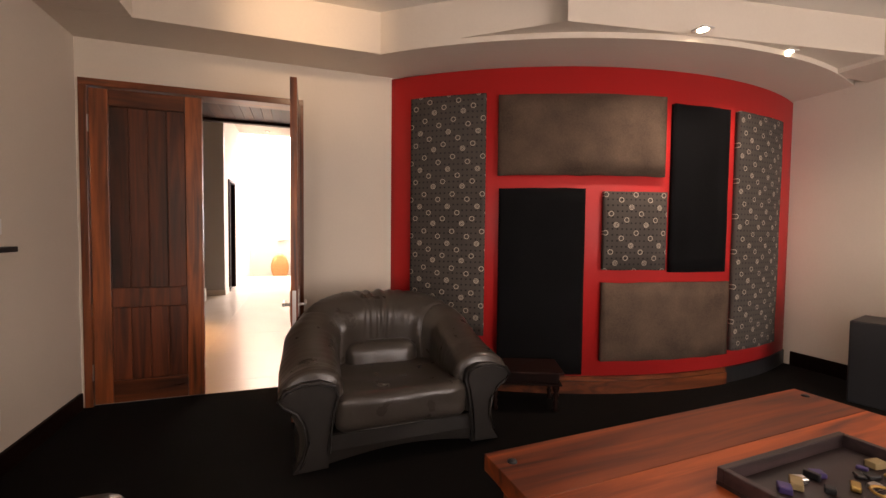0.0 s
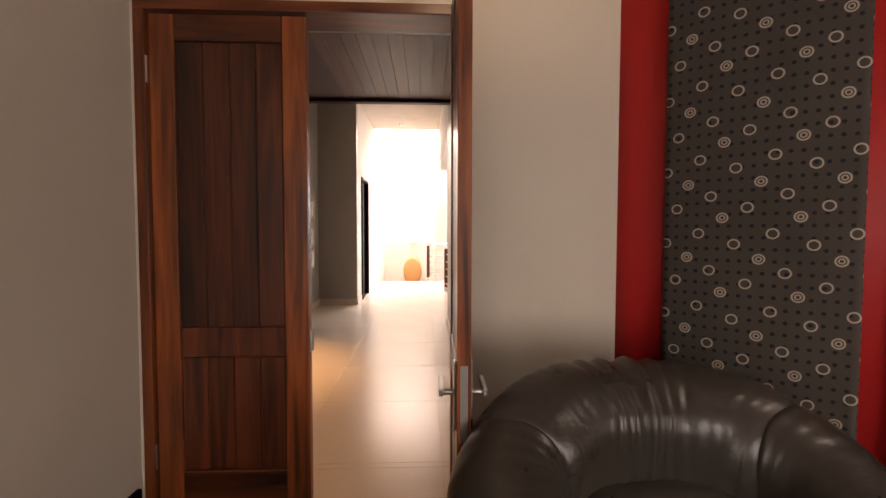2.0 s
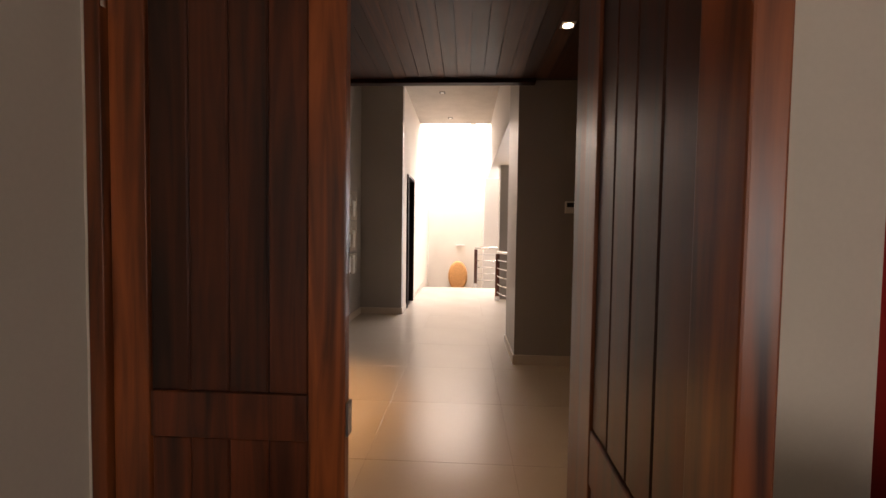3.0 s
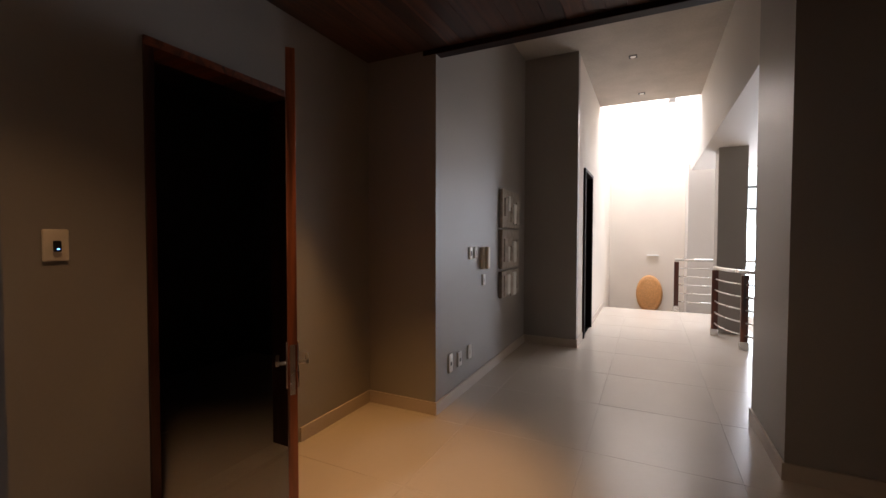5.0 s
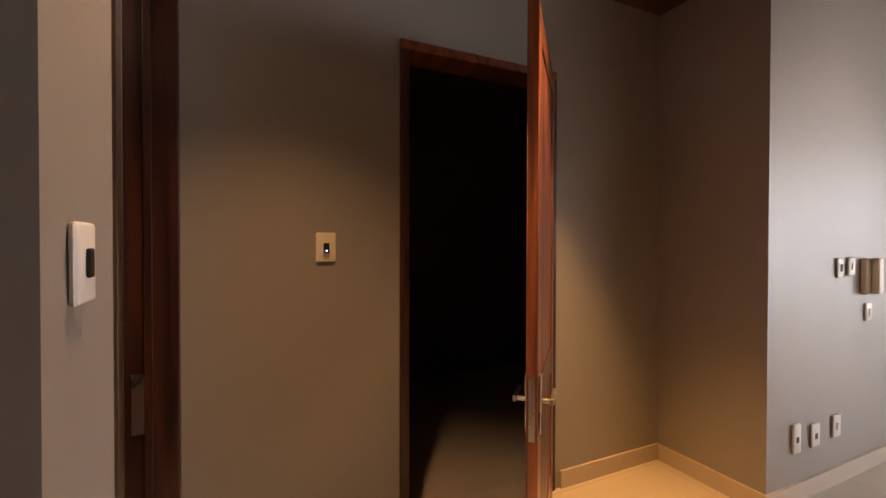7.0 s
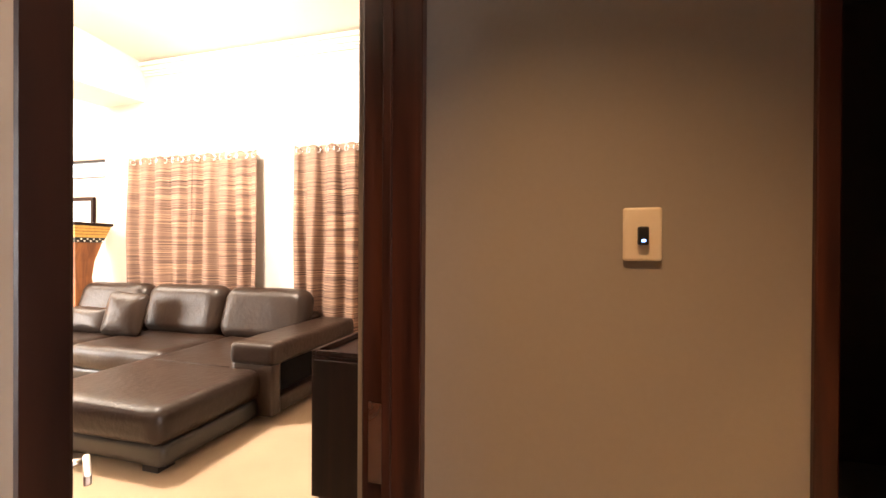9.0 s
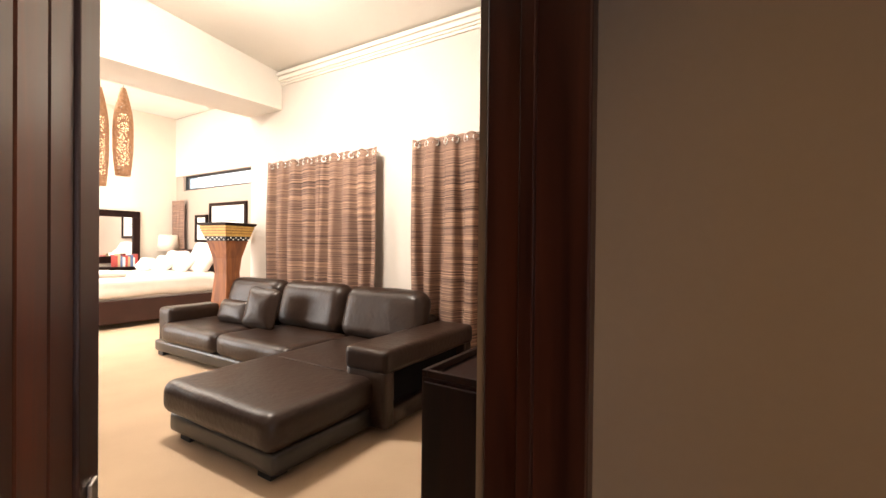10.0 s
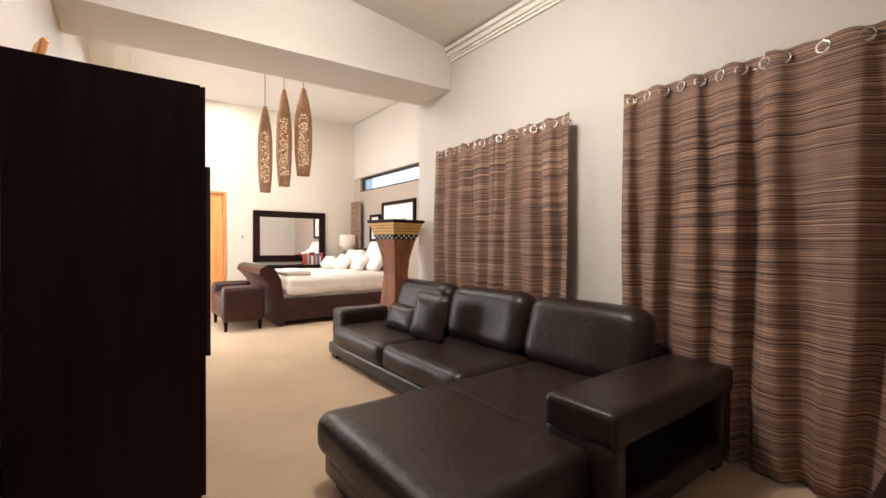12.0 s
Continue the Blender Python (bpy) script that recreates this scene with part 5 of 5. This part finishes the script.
def drum():
    a = thing("carved_drum_stand", pose(-5.02, -0.62, 0, 0, 0, 10), "tall carved hourglass wooden stand", "stand")
    r2 = math.sqrt(2) * 0.88
    part("lower_body", lathe([(0.21 * r2, 0), (0.2 * r2, 0.04), (0.13 * r2, 0.85), (0.12 * r2, 0.95), (0.14 * r2, 1.15), (0.2 * r2, 1.38)], sides=4, bm=None), DRUMWOOD, a)
    part("bead_band", lathe([(0.205 * r2, 1.381), (0.225 * r2, 1.44)], sides=4), BLACK, a, "black band with white beads")
    part("cane_band", lathe([(0.226 * r2, 1.442), (0.27 * r2, 1.58)], sides=4), mat("cane_binding", (0.6, 0.36, 0.08), 0.5, vary=0.3, scale=20), a, "yellow cane binding")
    for q in (1.475, 1.51, 1.545):
        w = (0.2275 + 0.044 * (q - 1.442) / 0.138) * r2
        part("cane_line", lathe([(w, q), (w + 0.003, q + 0.007)], sides=4), DRUMWOOD, a)
    part("rim", lathe([(0.275 * r2, 1.582), (0.288 * r2, 1.592), (0.288 * r2, 1.618), (0.27 * r2, 1.62)], sides=4), WENGE, a, "dark rim")
    for o in a.children:
        o.rotation_euler.z = radians(45)
    for s in range(4):
        for k in range(9):
            b = part("bead", lathe([(0.004, -0.01), (0.012, 0), (0.004, 0.01)], 8), WHITEPL, a)
            b.matrix_basis = pose(0, 0, 0, 0, 0, s * 90) @ pose(-0.16 + 0.04 * k, -0.197, 1.41 + (0.012 if k % 2 else -0.012), 0)


drum()


def bed():
    a = thing("sleigh_bed", pose(0, 0, 0), "sleigh bed of red-brown leather, made up", "bed")
    y0, y1 = -4.55, -2.88
    bm = bmesh.new()
    prof = [(-4.32, 0.03), (-4.3, 0.4), (-4.26, 0.74), (-4.16, 0.92), (-4.04, 0.97), (-3.95, 0.93), (-3.93, 0.84), (-4.0, 0.78), (-4.09, 0.66), (-4.18, 0.3), (-4.2, 0.03)]
    f, b = [bm.verts.new((x, y1, z)) for x, z in prof], [bm.verts.new((x, y0, z)) for x, z in prof]
    bm.faces.new(f), bm.faces.new(b[::-1])
    for k in range(len(prof)):
        bm.faces.new((f[k], b[k], b[(k + 1) % len(prof)], f[(k + 1) % len(prof)]))
    bmesh.ops.recalc_face_normals(bm, faces=bm.faces)
    part("footboard", bm, REDLEATHER, a, "curved red-brown leather footboard", smooth=False)
    part("headboard", soft(-6.48, y0 - 0.05, 0.05, -6.34, y1 + 0.05, 1.22, 8, 12, 0.004), REDLEATHER, a, smooth=True)
    part("side_rail", box(-6.36, y1 - 0.06, 0.08, -4.3, y1, 0.44, 0.015), REDLEATHER, a)
    part("side_rail", box(-6.36, y0, 0.08, -4.3, y0 + 0.06, 0.44, 0.015), REDLEATHER, a)
    for x in (-4.26, -6.3):
        for y in (y0 + 0.06, y1 - 0.06):
            part("foot", cyl(x, y, 0, 0.1, 0.035), BLACK, a)
    part("mattress", soft(-6.33, y0 + 0.07, 0.4, -4.3, y1 - 0.07, 0.7, 8, 12, 0.003), LINEN, a, smooth=True)
    d = soft(-6.25, y0 + 0.02, 0.46, -4.32, y1 + 0.025, 0.82, 6, 26, 0.03, seed=2.0, freq=3.0)
    tagged(part("duvet", d, LINEN, smooth=True), "rumpled white duvet on the bed", "duvet")
    t = soft(-4.75, -3.6, 0.81, -4.35, -2.92, 0.875, 5, 14, 0.02, seed=6.0)
    tagged(part("throw", t, LINEN, smooth=True), "folded white throw on the bed", "throw")
    for x, y, z, w, h, lean, lab in ((-5.72, -3.3, 0.8, 0.36, 0.22, 35, "big white"), (-5.72, -4.2, 0.8, 0.36, 0.22, 35, "big white"), (-5.48, -3.5, 0.76, 0.28, 0.17, 40, "white"), (-5.48, -4.15, 0.76, 0.28, 0.17, 40, "white"), (-5.25, -3.7, 0.74, 0.22, 0.14, 40, "cream"), (-5.2, -4.2, 0.74, 0.22, 0.14, 40, "cream"), (-5.85, -3.35, 0.98, 0.36, 0.2, 25, "big white")):
        bm = soft(-w, -0.09, -h, w, 0.09, h, 4.5, 14, 0.014, seed=x + y)
        p = part("pillow", bm, LINEN, smooth=True)
        p.matrix_basis = pose(x - 0.36, y, z + 0.19, 0, 0, 90) @ pose(0, 0, 0, -lean, 0, 0)
        tagged(p, lab + " cotton pillow leaning on the headboard", "pillow", "pillows on the bed")


bed()


def ottoman(x, y, yaw):
    a = thing("bench_chair", pose(x, y, 0, 0, 0, yaw), "low dark leather bench at the foot of the bed", "bench")
    part("seat", soft(-0.3, -0.55, 0.14, 0.3, 0.55, 0.55, 8, 10, 0.004), REDLEATHER, a, smooth=True)
    part("arm", soft(-0.3, 0.36, 0.14, 0.3, 0.56, 0.68, 6, 8, 0.003), REDLEATHER, a, smooth=True)
    part("arm", soft(-0.3, -0.56, 0.14, 0.3, -0.36, 0.68, 6, 8, 0.003), REDLEATHER, a, smooth=True)
    for px in (-0.24, 0.24):
        for py in (-0.46, 0.46):
            part("leg", cyl(px, py, 0, 0.15, 0.022, 0.032), WENGE, a)


ottoman(-3.72, -3.42, 0)


def framed(name, x, y, z, w, h, yaw, fw, inner, label, group="", marks=0):
    a = thing(name, pose(x, y, z, 0, 0, yaw), label, name.replace("_", " "), group)
    for x0, z0, x1, z1 in ((-w, h - fw, w, h), (-w, -h, w, -h + fw), (-w, -h + fw, -w + fw, h - fw), (w - fw, -h + fw, w, h - fw)):
        part("frame", box(x0, 0.002, z0, x1, 0.05, z1, 0.006), WENGE, a, "dark wooden frame")
    part("inset", box(-w + fw, 0.006, -h + fw, w - fw, 0.02, h - fw), inner, a, "mirror glass" if inner is MIRROR else "white printed sheet")
    for k in range(marks):
        part("print", box(-w * 0.5, 0.0205, -h * 0.2 + 0.05 * k, w * 0.5, 0.022, -h * 0.2 + 0.05 * k + 0.018), GREYDARK, a)


framed("wall_mirror", -5.05, -5.05, 1.46, 0.74, 0.52, 0, 0.13, MIRROR, "wide wall mirror in a broad dark frame")
framed("framed_print", -6.5, -3.05, 1.8, 0.62, 0.35, -90, 0.06, PAPER, "large framed print above the bed", "framed prints", 2)
framed("framed_print", -6.5, -3.98, 1.65, 0.22, 0.28, -90, 0.05, PAPER, "small framed print beside the large one", "framed prints", 2)


def dresser():
    a = thing("dresser", pose(0, 0, 0), "dark-stained chest of drawers under the mirror", "dresser")
    part("body", box(-5.75, -5.04, 0.05, -4.4, -4.6, 0.84, 0.005), WENGE, a)
    part("top", box(-5.78, -5.045, 0.841, -4.37, -4.57, 0.875, 0.004), WENGE, a)
    for k in range(3):
        for x0, x1 in ((-5.73, -5.085), (-5.075, -4.42)):
            d = part("drawer", box(x0, -4.6, 0.08 + 0.25 * k, x1, -4.582, 0.31 + 0.25 * k, 0.004), WENGE, a)
            part("knob", cyl((x0 + x1) / 2, -4.57, 0.185 + 0.25 * k, 0.205 + 0.25 * k, 0.014), STEEL, d)
    rnd = random.Random(2)
    cols = [mat("red_cover", (0.35, 0.05, 0.04), 0.6), PAPER, mat("blue_cover", (0.08, 0.12, 0.25), 0.6), mat("tan_cover", (0.4, 0.3, 0.18), 0.6)]
    x = -5.62
    for k in range(9):
        w, h = rnd.uniform(0.025, 0.05), rnd.uniform(0.17, 0.25)
        o = part("book", box(x, -4.85, 0.876, x + w, -4.68, 0.876 + h, 0.003), cols[k % 4])
        tagged(o, ("red", "white", "blue", "tan")[k % 4] + " book standing on the dresser", "book", "books on the dresser")
        x += w + 0.002


dresser()


def table_lamp():
    n = thing("nightstand", pose(-5.85, -4.98, 0), "dark wooden nightstand beside the bed", "nightstand")
    n.location = (-6.25, -4.8, 0)
    part("body", box(-0.2, -0.16, 0.05, 0.2, 0.16, 0.6, 0.005), WENGE, n)
    part("top", box(-0.21, -0.17, 0.601, 0.21, 0.17, 0.63, 0.004), WENGE, n)
    a = thing("table_lamp", pose(-6.2, -4.74, 0.631) @ Matrix.Diagonal((1.2, 1.2, 1.22, 1.0)), "bedside lamp with a beige drum shade", "lamp")
    part("base", lathe([(0.08, 0), (0.08, 0.015), (0.02, 0.03), (0.045, 0.12), (0.05, 0.2), (0.015, 0.32), (0.012, 0.5)], 20), CERAMIC, a, smooth=True)
    part("shade", lathe([(0.17, 0.45), (0.14, 0.72), (0.137, 0.72), (0.165, 0.452)], 28), SHADE, a, smooth=True)


table_lamp()


def pendant(x, y, z0, z1, r, seed, label):
    """A slim woven pod on a cord, with many small holes that let the lamp show."""
    a = thing("pendant_lamp", pose(x, y, z0), label, "pendant lamp", "woven pendant lamps")
    h = z1 - z0
    rows, cols = 150, 60
    bm = bmesh.new()

    def rad(q):
        return r * (0.72 + 0.28 * math.sin(min(q * 2.6, 1.0) * math.pi / 2)) if q < 0.55 else r * (0.24 + 0.76 * math.cos((q - 0.55) / 0.45 * math.pi / 2))

    g = [[bm.verts.new((rad(j / rows) * math.cos(6.2832 * (k + 0.5 * (j % 2)) / cols), rad(j / rows) * math.sin(6.2832 * (k + 0.5 * (j % 2)) / cols), h * j / rows)) for k in range(cols)] for j in range(rows + 1)]
    rnd = random.Random(seed)
    for j in range(rows):
        for k in range(cols):
            if rnd.random() < 0.22 and 2 < j < rows - 6:
                continue
            bm.faces.new((g[j][k], g[j][(k + 1) % cols], g[j + 1][(k + 1) % cols], g[j + 1][k]))
    sh = part("shade", bm, mat("woven_pod", (0.46, 0.26, 0.14), 0.8, vary=0.4, scale=25, bump=0.4), a, "brown woven shade with small holes")
    sd = sh.modifiers.new("thickness", "SOLIDIFY")
    sd.thickness = 0.004
    part("bulb", cyl(0, 0, 0.12 * h, 0.7 * h, r * 0.62, r * 0.5, seg=16), glow("pendant_glow", (1.0, 0.8, 0.47), 1.8), a)
    part("cord", cyl(0, 0, h, h + (4.3 - z1), 0.004, seg=6), BLACK, a)


pendant(-3.68, -1.5, 1.95, 3.0, 0.085, 1, "slim brown woven pendant lamp, glowing")
pendant(-3.92, -1.55, 2.05, 3.27, 0.095, 2, "long brown woven pendant lamp, glowing")
pendant(-4.15, -1.5, 2.2, 3.32, 0.11, 3, "thick brown woven pendant lamp with bright holes")
c = thing("curtain", pose(-6.45, -4.72, 0), "brown striped curtain tied beside the bed", "curtain", "striped curtains")
bm = bmesh.new()
lay = bm.loops.layers.uv.new("UVMap")
g = [[bm.verts.new((0.05 + 0.03 * math.cos(i * 1.3), -0.22 + 0.032 * i, 2.25 - 0.2 * j)) for j in range(11)] for i in range(14)]
for i in range(13):
    for j in range(10):
        q = bm.faces.new((g[i][j], g[i + 1][j], g[i + 1][j + 1], g[i][j + 1]))
        for lp in q.loops:
            lp[lay].uv = (lp.vert.co.y, lp.vert.co.z)
cl = part("cloth", bm, STRIPES, c, smooth=True)
cl.modifiers.new("thickness", "SOLIDIFY").thickness = 0.004
sp = thing("ceiling_spotlight", pose(-3.4, 1.7, 3.73), "small ceiling spotlight bar with three heads", "spotlight")
part("bar", box(-0.02, -0.3, 0.03, 0.02, 0.3, 0.09, 0.004), STEEL, sp)
for k in (-0.22, 0.0, 0.22):
    part("head", lathe([(0.045, -0.06), (0.03, 0.02), (0.01, 0.03)], 16, at=(0, k, 0)), STEEL, sp, smooth=True)
    part("bulb", cyl(0, k, -0.067, -0.061, 0.036, seg=16), BULB, sp)
spot("lamp", -3.4, 1.7, 3.64, 260, LAMP, 170, soft=0.1)
spot("lamp", -3.4, 1.92, 3.64, 140, LAMP, 140, (-0.7, 0.1, -0.45), 0.1)
# added point fill to brighten the ceiling; it has no fitting
pl = bpy.data.lights.new("lamp", "POINT")
pl.energy, pl.color, pl.shadow_soft_size = 110, LAMP, 0.15
new("lamp", pl).location = (-3.4, 1.48, 3.5)
plate(-4.12, -5.05, 1.45, 0.075, 0.075, 0, WHITEPL, BLACK, "white light switch beside the mirror", "light_switch")
cb = thing("wall_cable", pose(-1.9, 1.42, 1.7), "black wall device with a hanging cable", "cable")
part("box", box(-0.06, -0.05, 0.0, 0.0, 0.06, 0.12, 0.006), BLACK, cb)
part("cable", tube([(-0.02 - 0.02 * math.sin(k * 0.6), 0.03, -0.08 * k) for k in range(14)], 0.006), BLACK, cb, smooth=True)

# ---- floor tiles ----
tile_meshes = {}


def tile(x0, y0, x1, y1):
    key = (round(x1 - x0, 3), round(y1 - y0, 3))
    if key not in tile_meshes:
        o = part("tile", box(0, 0, -0.02, key[0], key[1], 0.0, 0.001, seg=1), TILE)
        tile_meshes[key] = o.data
    else:
        o = new("tile", tile_meshes[key])
    o.location = (x0, y0, 0)
    o.parent = bpy.data.objects["floor_passage"]


P = 0.87
for i in range(-3, 5):
    x0, x1 = max(TX + P * i, -1.18), min(TX + P * (i + 1), 0.327)
    if x1 - x0 > 0.02:
        tile(x0 + 0.0013, 4.364, x1 - 0.0013, 4.6385)
    for j in range(-2, 11):
        x0, x1 = max(TX + P * i, -2.42), min(TX + P * (i + 1), 4.19)
        y0, y1 = max(TY + P * j, 4.64), min(TY + P * (j + 1), 13.49)
        if x1 - x0 > 0.02 and y1 - y0 > 0.02:
            if x0 > 0.5 and y0 > 11.2:
                continue
            tile(x0 + 0.001, y0 + 0.001, x1 - 0.001, y1 - 0.001)
